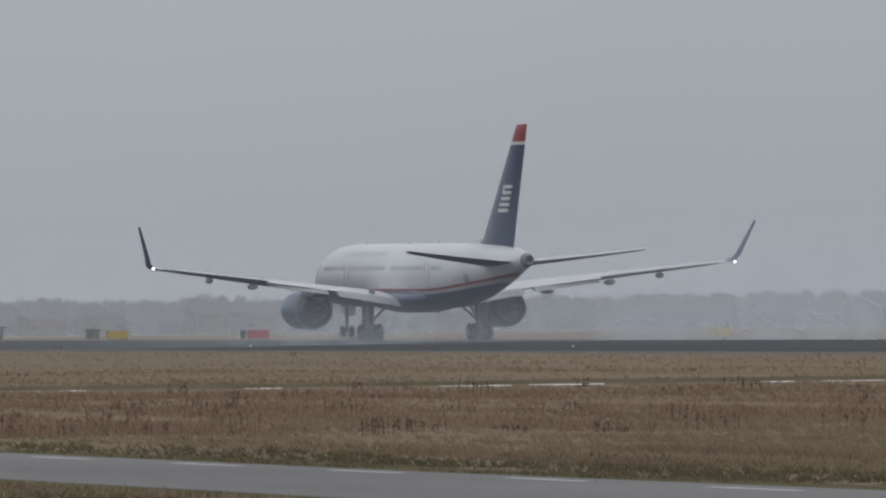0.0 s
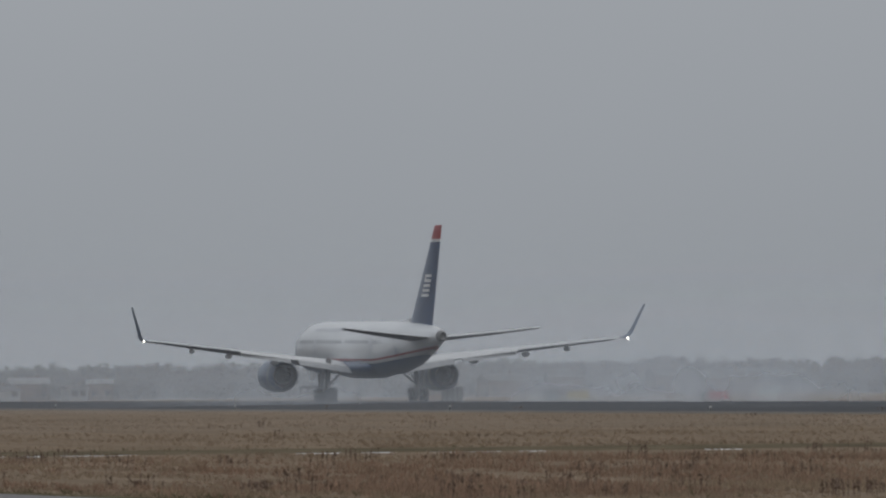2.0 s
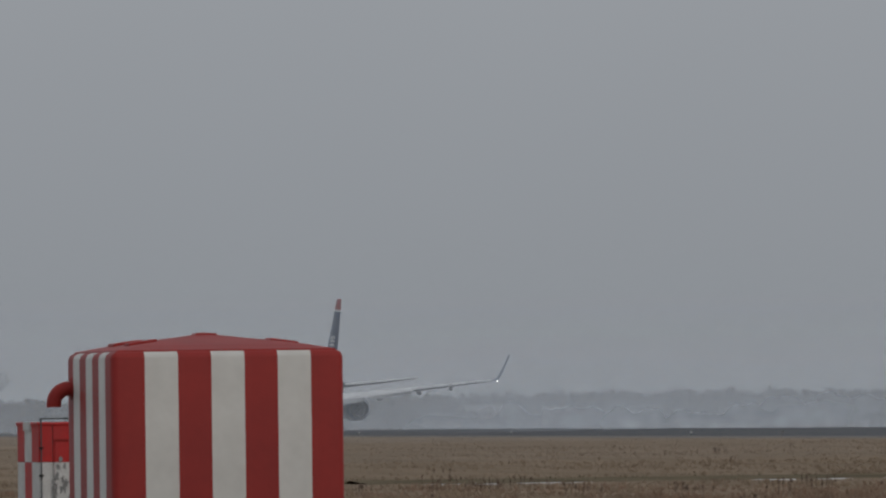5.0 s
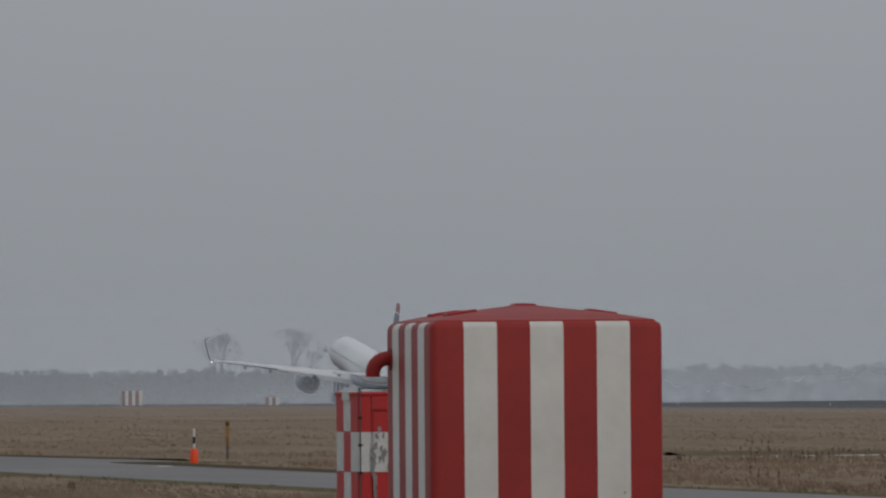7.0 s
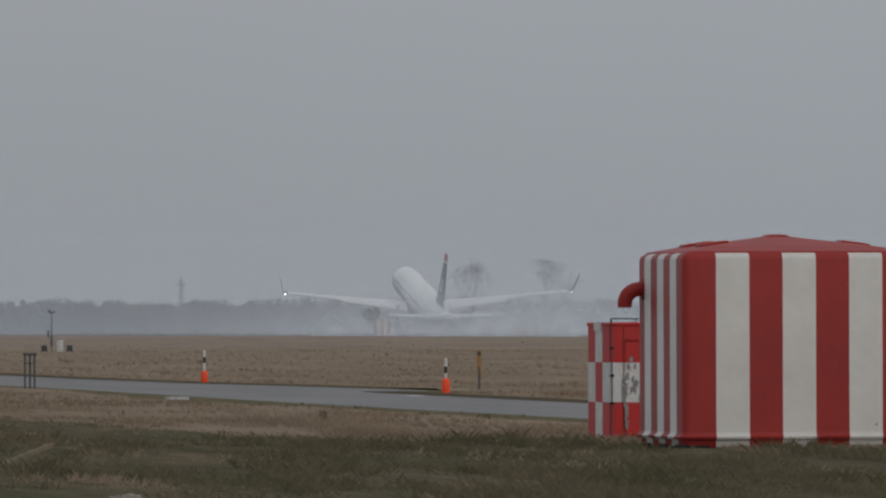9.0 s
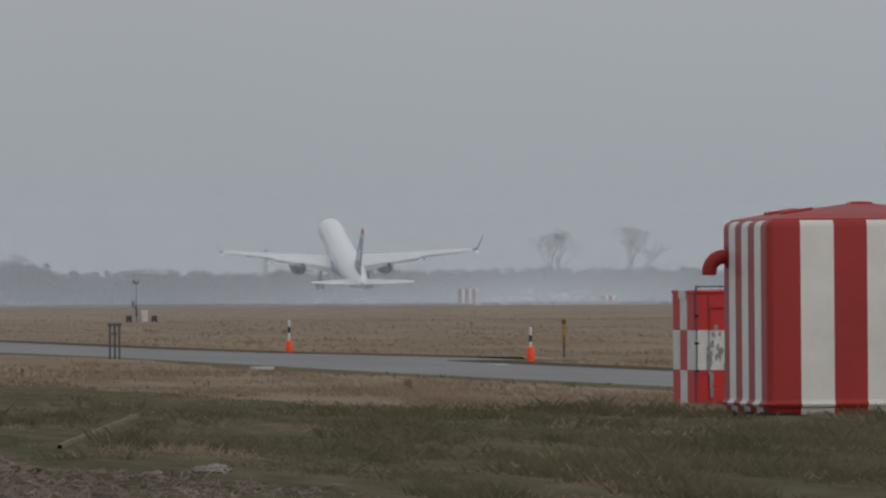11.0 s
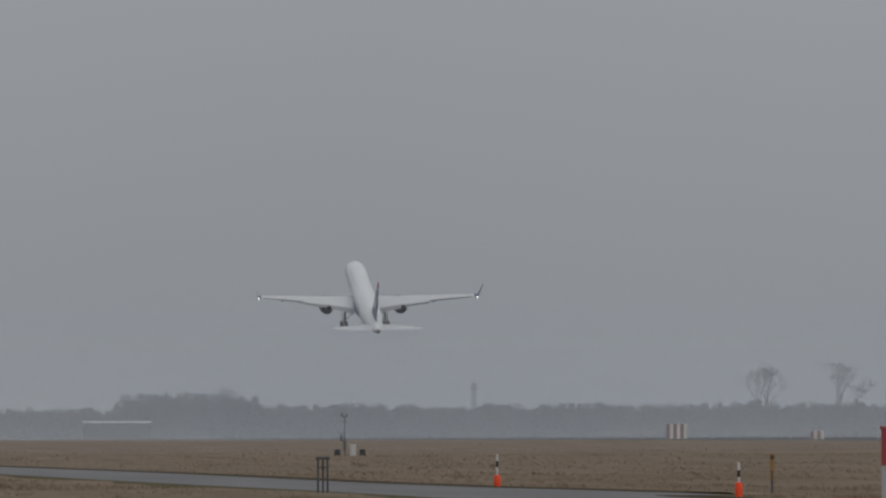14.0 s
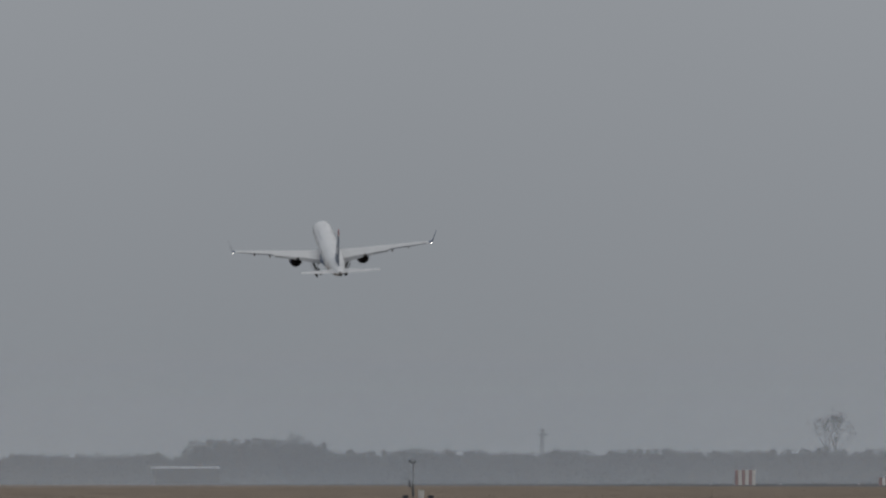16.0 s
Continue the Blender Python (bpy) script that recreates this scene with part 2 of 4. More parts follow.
def part(name, bm, mat, parent=None, label="", smooth=False, at=None):
    ob = new(name, ready(name, bm, mat, smooth))
    if parent:
        ob.parent = parent
    if at is not None:
        ob.matrix_basis = at
    return tagged(ob, label)


def shared(name, mesh, parent, at):
    ob = new(name, mesh)
    ob.parent, ob.matrix_basis = parent, at
    return ob


def thing(name, at, label, category, group="", kind=""):
    ob = new(name)
    ob.matrix_basis = at
    return tagged(ob, label, category, group, kind)


def box(x0, x1, y0, y1, z0, z1, bevel=0.0, bm=None, segments=1):
    bm = bm or bmesh.new()
    vs = bmesh.ops.create_cube(bm, size=1, matrix=Matrix.Translation(((x0 + x1) / 2, (y0 + y1) / 2, (z0 + z1) / 2)) @ Matrix.Diagonal((x1 - x0, y1 - y0, z1 - z0, 1)))["verts"]
    if bevel:
        es = list({e for v in vs for e in v.link_edges})
        bmesh.ops.bevel(bm, geom=es, offset=bevel, segments=segments, affect="EDGES", profile=0.5)
    return bm


def rod(a, b, r, r2=None, n=10, bm=None):
    bm = bm or bmesh.new()
    a, b = Vector(a), Vector(b)
    m = Matrix.Translation((a + b) / 2) @ (b - a).to_track_quat("Z", "Y").to_matrix().to_4x4()
    bmesh.ops.create_cone(bm, cap_ends=True, segments=n, radius1=r, radius2=r if r2 is None else r2, depth=(b - a).length, matrix=m)
    return bm


def loft(rings, bm=None, closed=True, caps=True):
    """Skin over rings of points of equal count."""
    bm = bm or bmesh.new()
    vs = [[bm.verts.new(p) for p in r] for r in rings]
    n = len(rings[0])
    for a, b in zip(vs, vs[1:]):
        for i in range(n if closed else n - 1):
            j = (i + 1) % n
            bm.faces.new((a[i], a[j], b[j], b[i]))
    if caps and closed:
        bm.faces.new(vs[0][::-1])
        bm.faces.new(vs[-1])
    return bm


def oval(y, zc, rx, rz, n=32, xc=0.0):
    return [(xc + rx * math.sin(2 * math.pi * i / n), y, zc + rz * math.cos(2 * math.pi * i / n)) for i in range(n)]


def spun(profile, axis_x, axis_z, n=28, caps=False):
    """A body of revolution round a line along y: profile of (y, radius)."""
    return loft([oval(y, axis_z, r, r, n, axis_x) for y, r in profile], caps=caps)


FOIL = ((1.0, 0.0), (0.8, 0.035), (0.55, 0.065), (0.3, 0.08), (0.12, 0.065), (0.03, 0.035), (0.0, 0.0),
        (0.03, -0.022), (0.12, -0.036), (0.3, -0.042), (0.55, -0.034), (0.8, -0.015))


def foil(x, lead, chord, z, thick=1.0, twist=0.0, up=(0, 0, 1)):
    """A wing section at x: leading edge at y=lead, running aft; up tells which way its top looks."""
    u = Vector(up).normalized()
    pts = []
    for c, h in FOIL:
        base = Vector((x, lead - c * chord, z - math.tan(radians(twist)) * (c - 0.25) * chord))
        pts.append(base + u * (h * chord * thick))
    return pts


# upward faces get the pale slot, the rest the grey with shade in it
def shade_by_facing(me, z_up=0.15):
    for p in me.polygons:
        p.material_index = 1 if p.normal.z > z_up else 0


# ------------------------------------------------------------------ ground, road, runway
LAND_X, LAND_Z = (108, 144, 178, 212, 230), (0.0, -0.20, 0.0, -0.25, -0.40)


def land(x, y):
    """Lie of the land: falling to a drain at the runway's edge, the runway crowned, and all sinking gently past y = 900."""
    return float(np.interp(x, LAND_X, LAND_Z)) - 0.0015 * max(0.0, y - 900)


def ribbon(name, left, right, z, mat, label, category, across=2, z_far=None):
    """A paved strip between two edge lines of equal count."""
    bm = bmesh.new()
    rows = []
    for (x0, y0), (x1, y1) in zip(left, right):
        wide = math.hypot(x1 - x0, y1 - y0)
        ux, uy = (x1 - x0) / wide, (y1 - y0) / wide
        skirt = min(0.35, wide * 0.4)
        zf = z if z_far is None else z_far
        row = [bm.verts.new((x0 - ux * skirt, y0 - uy * skirt, z - 0.10 + land(x0 - ux * skirt, y0)))]
        row += ([bm.verts.new((x0 + (x1 - x0) * k / across, y0 + (y1 - y0) * k / across, z + ((z_far - z) * k / across if z_far is not None else 0) + land(x0 + (x1 - x0) * k / across, y0))) for k in range(across + 1)])
        row.append(bm.verts.new((x1 + ux * skirt, y1 + uy * skirt, zf - 0.10 + land(x1 + ux * skirt, y1))))
        rows.append(row)
    for a, b in zip(rows, rows[1:]):
        for i in range(across + 2):
            bm.faces.new((a[i], a[i + 1], b[i + 1], b[i]))
    ob = part(name, bm, mat)
    return tagged(ob, label, category, kind="structure")


def swell(x, y):
    """Slight unevenness of the fields, none on the paved strips."""
    return 0.06 * noise.noise((x * 0.05, y * 0.03, 0)) + 0.03 * noise.noise((x * 0.3, y * 0.2, 4))


def build_ground():
    xs = [-4000, -1500, -600, -250, -120, -60, -30] + [-10 + 2 * i for i in range(60)] + [115, 125, 138, 144, 150, 178, 195, 212, 215, 230, 300, 450, 800, 1500, 4000]
    ys = [-4000, -1500, -500, -100, 0, 30, 60] + [72 + 2.5 * i for i in range(90)] + [300 + 12 * i for i in range(30)] + [700, 800, 900, 1000, 1200, 1500, 2000, 2600, 3400, 4800]
    bm = bmesh.new()
    grid = []
    for y in ys:
        row = []
        for x in xs:
            z = -0.03 + land(x, y)
            if -20 < x < 112 and 60 < y < 660:
                away = min(abs(x - 28.5) / 6, 1) if x < 40 else 1.0
                z += swell(x, y) * max(0.0, away - 0.55) / 0.45
            row.append(bm.verts.new((x, y, z)))
        grid.append(row)
    for a, b in zip(grid, grid[1:]):
        for i in range(len(xs) - 1):
            bm.faces.new((a[i], a[i + 1], b[i + 1], b[i]))
    ob = part("ground", bm, m_ground, smooth=True)
    tagged(ob, "flat airfield ground with dry brown winter grass", "grass field", kind="structure")


build_ground()
ROAD_Y = (40, 70, 90, 107, 127, 150, 170, 198, 217, 227, 230.5, 233, 238.5, 251, 262, 283, 310, 332, 354, 400, 520)
ROAD_NEAR = (26.4, 26.4, 26.4, 26.5, 26.4, 26.1, 25.8, 24.9, 24.6, 24.5, 24.4, 24.4, 24.3, 24.0, 23.6, 22.8, 22.0, 21.5, 20.9, 19.4, 14.5)
ROAD_FAR = (31.6, 31.6, 31.6, 31.3, 31.5, 31.0, 30.5, 30.2, 29.9, 29.7, 29.8, 31.7, 31.5, 30.4, 29.2, 28.2, 27.7, 27.2, 26.4, 24.4, 19.0)
ribbon("road", list(zip(ROAD_NEAR, ROAD_Y)), list(zip(ROAD_FAR, ROAD_Y)), 0.012, m_road, "narrow grey asphalt perimeter road across the grass", "road", 4)
ribbon("verge", [(x - 1.6, y) for x, y in zip(ROAD_NEAR, ROAD_Y)], [(x + 0.1, y) for x, y in zip(ROAD_NEAR, ROAD_Y)], -0.08, m_verge, "short mown strip of greenish grass along the road", "verge", 3, 0.008)
ribbon("verge", [(x - 0.1, y) for x, y in zip(ROAD_FAR, ROAD_Y)], [(x + 4.5, y) for x, y in zip(ROAD_FAR, ROAD_Y)], 0.008, m_verge, "short mown strip of greenish grass along the road", "verge", 3, -0.10)
# dark strips painting the shadowed line beyond the road's far edge
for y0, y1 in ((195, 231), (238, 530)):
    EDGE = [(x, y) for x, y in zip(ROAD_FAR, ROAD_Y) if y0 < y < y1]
    ribbon("road_edge", [(x - 0.03, y) for x, y in EDGE], [(x + 1.1, y) for x, y in EDGE], 0.024, m_edge_brown, "dark strip along the far road edge with shadow in its colour", "road edge", 1)
ribbon("runway_shoulder", [(139.5, -500), (138.8, 600), (139.2, 900), (139.6, 1500), (139.5, 3500)], [(144.6, -500), (144.3, 600), (144.4, 900), (144.7, 1500), (144.6, 3500)], 0.034, m_shoulder, "muddy brown shoulder along the runway", "shoulder", 2)
ribbon("runway", [(144, -500), (144, 900), (144, 3500)], [(212, -500), (212, 900), (212, 3500)], 0.02, m_runway, "long wet dark asphalt runway", "runway", 4)
for i in range(9):
    ribbon("road_marking", [(30.75, 78 + i * 7), (30.75, 81 + i * 7)], [(30.87, 78 + i * 7), (30.87, 81 + i * 7)], 0.017, m_mark, "worn white dash painted on the asphalt road", "road marking", 1)


# ------------------------------------------------------------------ striped shelter
def striped_shelter():
    x0, y0, w, z0, z1 = 21.15, 130.4, 3.18, 0.025, 2.625
    root = thing("equipment_shelter", pose(x0, y0, 0, 0, 0, 1.8), "red and white striped fibreglass equipment shelter standing on blocks in grass", "shelter")
    s = w / 7
    r = 0.10

    def edge_pt(d):
        """A point of the rounded outline, counted along its perimeter, with its outward normal."""
        d = d % (4 * w)
        side, u = int(d // w), d % w
        lx, ly = u, 0.0
        nx, ny = 0.0, -1.0
        if u < r:
            a = (1 - u / r) * math.pi / 4
            nx, ny = -math.sin(a), -math.cos(a)
            lx, ly = r + r * nx, r + r * ny
        elif u > w - r:
            a = (1 - (w - u) / r) * math.pi / 4
            nx, ny = math.sin(a), -math.cos(a)
            lx, ly = w - r + r * nx, r + r * ny
        for _ in range(side):
            lx, ly, nx, ny = w - ly, lx, -ny, nx
        return lx, ly, nx, ny
    prof = ((0.0, -0.045), (0.03, -0.02), (0.10, -0.02), (0.11, 0.035), (0.14, 0.045), (0.175, 0.008), (0.21, 0.0), (z1 - z0 - 0.09, 0.0), (z1 - z0 - 0.03, -0.025), (z1 - z0, -0.08))
    for side in range(4):
        for k in range(7):
            a, b = side * w + k * s, side * w + (k + 1) * s
            bm = bmesh.new()
            cuts = [a, a + 0.025, a + 0.05, a + 0.075, a + 0.1, a + 0.225, b - 0.1, b - 0.075, b - 0.05, b - 0.025, b]
            cols = []
            for c in cuts:
                lx, ly, nx, ny = edge_pt(c)
                cols.append([bm.verts.new((lx + nx * o, ly + ny * o, z0 + h)) for h, o in prof])
            for p, q in zip(cols, cols[1:]):
                for i in range(len(prof) - 1):
                    bm.faces.new((p[i], q[i], q[i + 1], p[i + 1]))
            white = k % 2 == 1
            part("wall_stripe", bm, m_white if white else m_red, root, "white painted stripe of the shelter wall" if white else "", smooth=True)
    bm = bmesh.new()
    rings = []
    slope = ((0.085, -0.004), (0.10, 0.022), (0.25, 0.05), (0.45, 0.09), (0.75, 0.135), (1.1, 0.18), (1.52, 0.24))
    for f, h in slope:
        rings.append([(f, f, z1 + h), (w - f, f, z1 + h), (w - f, w - f, z1 + h), (f, w - f, z1 + h)])
    loft(rings, bm)
    roof = part("roof", bm, m_red, root, "shallow red pyramid roof with raised panels")
    for cx, cy, tx, ty in ((0.62, 1.1, 0, -1), (0.62, 2.2, 0, -1), (w - 0.62, 1.1, 0, 1), (w - 0.62, 2.2, 0, 1), (0.95, 2.6, -1, 0), (2.2, 2.6, -1, 0)):
        f = min(cx, cy, w - cx, w - cy)
        hgt = np.interp(f, [a for a, _ in slope], [b for _, b in slope])
        part("roof_panel", box(-0.2, 0.2, -0.2, 0.2, -0.03, 0.035, 0.015), m_red, roof, at=pose(cx, cy, z1 + hgt, 8 * tx, 8 * ty, 0))
    part("roof_cap", loft([[(w / 2 + q * r, w / 2 + k * r, z1 + z) for q, k in ((-1, -1), (1, -1), (1, 1), (-1, 1))] for r, z in ((0.16, 0.225), (0.14, 0.25), (0.05, 0.262))]), m_red, roof)
    rings = []
    for i in range(9):
        a = math.pi / 2 * i / 8
        c = Vector((-0.05 - 0.20 * math.sin(a), 2.85, 2.03 + 0.20 * math.cos(a) - 0.20 + 0.12))
        n_out = Vector((-math.sin(a), 0, math.cos(a)))
        rings.append([c + n_out * (0.10 * math.cos(t)) + Vector((0, 0.10 * math.sin(t), 0)) for t in [2 * math.pi * k / 16 for k in range(16)]])
    rings = [[Vector((0.12, p.y, p.z)) for p in rings[0]]] + rings + [[p + Vector((0, 0, -0.05)) for p in rings[-1]]]
    pipe = part("vent_pipe", loft(rings, caps=True), m_red, root, "red elbow vent pipe bent downwards", smooth=True)
    part("vent_flange", rod((-0.02, 2.85, 2.15), (0.03, 2.85, 2.15), 0.15, n=18), m_red, pipe)
    part("drain_hole", rod((2.64, -0.003, 0.30 + z0), (2.64, 0.02, 0.30 + z0), 0.016), m_bare, root)
    for (cx, cy) in ((-0.03, 0.12), (0.0, 1.3), (0.0, 2.6), (2.75, 0.12), (2.75, 2.6)):
        part("support_block", box(0, 0.40, -0.1, 0.4, -0.15, 0.06, 0.015), m_dark, root, "black rubber support block", at=pose(cx, cy, 0))
    part("floor_frame", box(0.06, w - 0.06, 0.06, w - 0.06, 0.05, 0.14), m_dark, root)
    return root


striped_shelter()


def chequered_cabinet():
    x0, y0, w, d, h = 22.01, 142.3, 1.9, 1.85, 1.69
    root = thing("chequered_cabinet", pose(x0, y0, 0, 0, 0, 1.0), "red and white chequered metal cabinet with flaking paint in the grass", "cabinet")
    part("carcass", box(0.01, w - 0.01, 0.01, d - 0.01, 0.0, h - 0.02), m_bare, root)
    cell = ((0.0, 0.52), (0.525, 1.105), (1.11, h - 0.05))
    edges_front = (0.0, 0.19, 0.62, 1.05, 1.48, 1.9)
    edges_side = (0.0, 0.62, 1.23, 1.85)
    for k, (a, b) in enumerate(cell):
        for i, (u, v) in enumerate(zip(edges_front, edges_front[1:])):
            white = k == 1 if i < 3 else (i + k) % 2 == 0
            part("panel", box(u + 0.004, v - 0.004, -0.012, 0.02, a, b, 0.004), m_whitepaint if white else m_brightred, root)
        for i, (u, v) in enumerate(zip(edges_side, edges_side[1:])):
            white = (k == 1) == (i != 1)
            part("panel", box(-0.012, 0.02, u + 0.003, v - 0.003, a, b, 0.004), m_whitepaint if white else m_brightred, root)
    part("roof", box(-0.03, w + 0.03, -0.03, d + 0.03, h - 0.05, h, 0.012), m_brightred, root, "red painted lid with a white patch")
    part("roof_patch", box(-0.034, 0.02, 0.62, 1.23, h - 0.12, h + 0.004), m_whitepaint, root)
    door = part("door", box(0.215, 0.96, -0.03, -0.008, 0.05, 1.42, 0.01), m_brightred, root, "red door with flaking white band")
    part("door_band", box(0.215, 0.96, -0.035, -0.028, 0.525, 1.105), m_whitepaint, door)
    part("recess", box(0.20, 0.97, -0.045, -0.008, 1.42, 1.445), m_red, door)
    rng = random.Random(5)
    for i in range(26):
        cx, cz = (rng.gauss(0.225, 0.02), rng.uniform(0.08, 1.05)) if i < 16 else (rng.uniform(0.27, 0.46), rng.uniform(0.56, 1.30))
        bm = bmesh.new()
        pts = []
        for k in range(9):
            a = 2 * math.pi * k / 9
            rr = rng.uniform(0.015, 0.055)
            pts.append(bm.verts.new((cx + rr * math.cos(a) * 0.7, -0.0375 - 0.0006 * i, cz + rr * 1.6 * math.sin(a))))
        bm.faces.new(pts)
        part("flaked_patch", bm, m_bare, root, "bare grey metal where paint flaked off")
    pipe = part("conduit", rod((0.015, -0.05, 0.02), (0.015, -0.05, h + 0.06), 0.010), m_greysteel, root, "dark vertical conduit with clamps")
    for z in (0.5, 0.9, 1.3):
        part("clamp", box(-0.015, 0.045, -0.07, -0.01, z, z + 0.03), m_dark, pipe)
    rail = part("roof_rail", rod((0.0, 0.0, h + 0.055), (w, 0.0, h + 0.055), 0.009), m_dark, root, "thin dark rail along the roof")
    for i in range(6):
        part("rail_post", rod((0.01 + i * 0.375, 0.0, h), (0.01 + i * 0.375, 0.0, h + 0.055), 0.008), m_dark, rail)
    return root


chequered_cabinet()


# ------------------------------------------------------------------ markers and small field equipment
def marker_post(at, tall):
    root = thing("marker_post", at, "black and white banded marker post in a fluorescent orange base", "marker post", "road marker posts")
    bm = loft([[(r * math.cos(a), r * math.sin(a), z) for a in [2 * math.pi * k / 16 for k in range(16)]] for z, r in ((-0.04, 0.082), (0.0, 0.09), (0.12, 0.096), (0.29, 0.088), (0.325, 0.07), (0.335, 0.03))])
    part("base", bm, m_orange, root, "fluorescent orange base bucket", smooth=True)
    for z, h, m in ((0.32, tall - 0.67, m_whitepaint), (tall - 0.35, 0.16, m_black), (tall - 0.19, 0.17, m_whitepaint)):
        part("band", rod((0, 0, z), (0, 0, z + h), 0.034), m, root)
    part("cap", rod((0, 0, tall - 0.02), (0, 0, tall), 0.034, 0.018), m_whitepaint, root)
    return root


marker_post(pose(29.8, 264.0, 0), 0.89)
marker_post(pose(31.5, 228.8, 0, 0, 0, 30), 0.80)


def sign_post():
    root = thing("yellow_post", pose(33.5, 237.4, 0), "flat yellow-brown painted post with a dark top beside the road", "post")
    part("stake", rod((0, 0, 0), (0, 0, 0.55), 0.03), m_greysteel, root)
    part("board", box(-0.052, 0.052, -0.02, 0.02, 0.32, 0.96, 0.008), m_ochre, root, "yellow-brown board")
    part("dark_top", box(-0.042, 0.042, -0.026, -0.021, 0.82, 0.92), m_edge_brown, root)


sign_post()


def steel_frame():
    root = thing("steel_frame", pose(23.4, 246.2, 0), "small dark steel frame of upright posts in the grass", "frame")
    for dx, dy in ((-0.12, 0), (0.01, 0.05), (0.12, 0)):
        part("post", rod((dx, dy, 0), (dx, dy, 0.88), 0.026), m_greysteel, root)
    part("top_plate", box(-0.17, 0.17, -0.05, 0.1, 0.83, 0.90, 0.008), m_greysteel, root)
    part("crossbar", box(-0.13, 0.13, -0.02, 0.02, 0.62, 0.65), m_greysteel, root)


steel_frame()


def weather_mast():
    root = thing("weather_mast", pose(48.9, 502.6, 0), "slender dark wind mast with instruments on a cross arm", "mast")
    part("pole", rod((0, 0, 0), (0, 0, 2.05), 0.032, 0.022), m_steel, root)
    part("cross_arm", box(-0.16, 0.16, -0.03, 0.03, 1.98, 2.04), m_greysteel, root)
    part("instrument", rod((-0.14, 0, 2.02), (-0.14, 0, 2.16), 0.06), m_greysteel, root)
    part("instrument", rod((0.13, 0, 2.02), (0.13, 0, 2.10), 0.05), m_greysteel, root)
    part("side_box", box(-0.22, -0.13, -0.05, 0.05, 0.75, 1.1, 0.01), m_greysteel, root)
    part("stay", rod((-0.12, 0, 0.8), (0.0, 0, 0.55), 0.015), m_greysteel, root)
    part("wrap", rod((0, 0, 0.3), (0, 0, 0.85), 0.075, 0.05), m_greysteel, root)
    cab = thing("field_cabinet", pose(49.42, 503.6, 0), "pale grey metal field cabinet standing in the grass", "cabinet")
    part("body", box(-0.14, 0.14, -0.2, 0.2, 0, 0.56, 0.02), m_whitepaint, cab)
    part("lid", box(-0.16, 0.16, -0.22, 0.22, 0.56, 0.60, 0.01), m_whitepaint, cab)
    for x in (48.55, 49.85):
        u = thing("dark_box", pose(x, 503.0, 0), "small dark equipment box low in the grass", "equipment box", "dark boxes by the mast")
        part("body", box(-0.14, 0.14, -0.15, 0.15, 0.04, 0.34, 0.02), m_signdark, u)
        part("foot", box(-0.16, -0.1, -0.16, 0.16, 0, 0.06), m_dark, u)
        part("foot", box(0.1, 0.16, -0.16, 0.16, 0, 0.06), m_dark, u)


weather_mast()


def guidance_sign(x, y, w, h, face, label, extra=0.0):
    root = thing("guidance_sign", pose(x, y, land(x, y)), label, "airfield sign")
    part("case", box(0, w, 0, 0.3, 0.12, 0.12 + h, 0.02), m_signdark, root)
    part("face", box(0.03, w - 0.03, -0.012, 0.0, 0.15, 0.09 + h), face, root)
    for u in (0.2, w - 0.25):
        part("foot", box(u, u + 0.06, 0.1, 0.2, 0, 0.13), m_steel, root)
    if extra:
        side = part("side_panel", box(-extra - 0.25, -0.25, 0, 0.3, 0.12, 0.12 + h), m_signdark, root, "black side panel with pale edge")
        part("edge", box(-extra - 0.35, -extra - 0.25, 0, 0.3, 0.12, 0.12 + h), m_pale, side)


def localizer(x, y, n, top, label):
    root = thing("antenna_screen", pose(x, y, land(x, y)), label, "antenna array")
    for i in range(n):
        part("stripe", box(i * 0.33, i * 0.33 + 0.3, 0, 0.06, 0.1, top), m_whitepaint if i % 2 else m_board, root)
    part("rail", box(0, n * 0.33, 0.06, 0.12, 0.6, 0.7), m_steel, root)
    for i in (0.2, n * 0.33 - 0.2):
        part("leg", box(i - 0.04, i + 0.04, 0.06, 0.14, 0, 0.7), m_steel, root)


localizer(120.5, 925, 6, 1.5, "red and white striped board screen in the far field")
localizer(134.2, 925, 4, 0.85, "red and white striped board screen in the far field")
guidance_sign(222.0, 859.0, 2.0, 0.75, m_yellow, "low bright yellow airfield sign beside the runway")
guidance_sign(225.0, 822.0, 1.85, 0.72, m_signred, "low bright red airfield sign beside the runway", 0.5)
guidance_sign(221.0, 682.0, 2.0, 0.75, m_yellow, "low bright yellow airfield sign beside the runway")


def low_shelter(x, y, w, h, n, label):
    root = thing("instrument_frame", pose(x, y, land(x, y)), label, "frame")
    for i in range(n):
        part("post", box(w * i / (n - 1) - 0.07, w * i / (n - 1) + 0.07, 0, 0.14, 0, h), m_greysteel, root)
    if n < 4:
        part("panel", box(0, w, 0.14, 0.2, h * 0.15, h), m_greysteel, root)
    part("top_beam", box(-0.15, w + 0.15, -0.1, 0.5, h, h + 0.18), m_greysteel, root)


low_shelter(232.9, 909.0, 1.2, 0.9, 3, "dark low shelter frame beyond the runway")
low_shelter(243.0, 1057.0, 2.5, 1.5, 4, "dark open steel frame with upright posts beyond the runway")


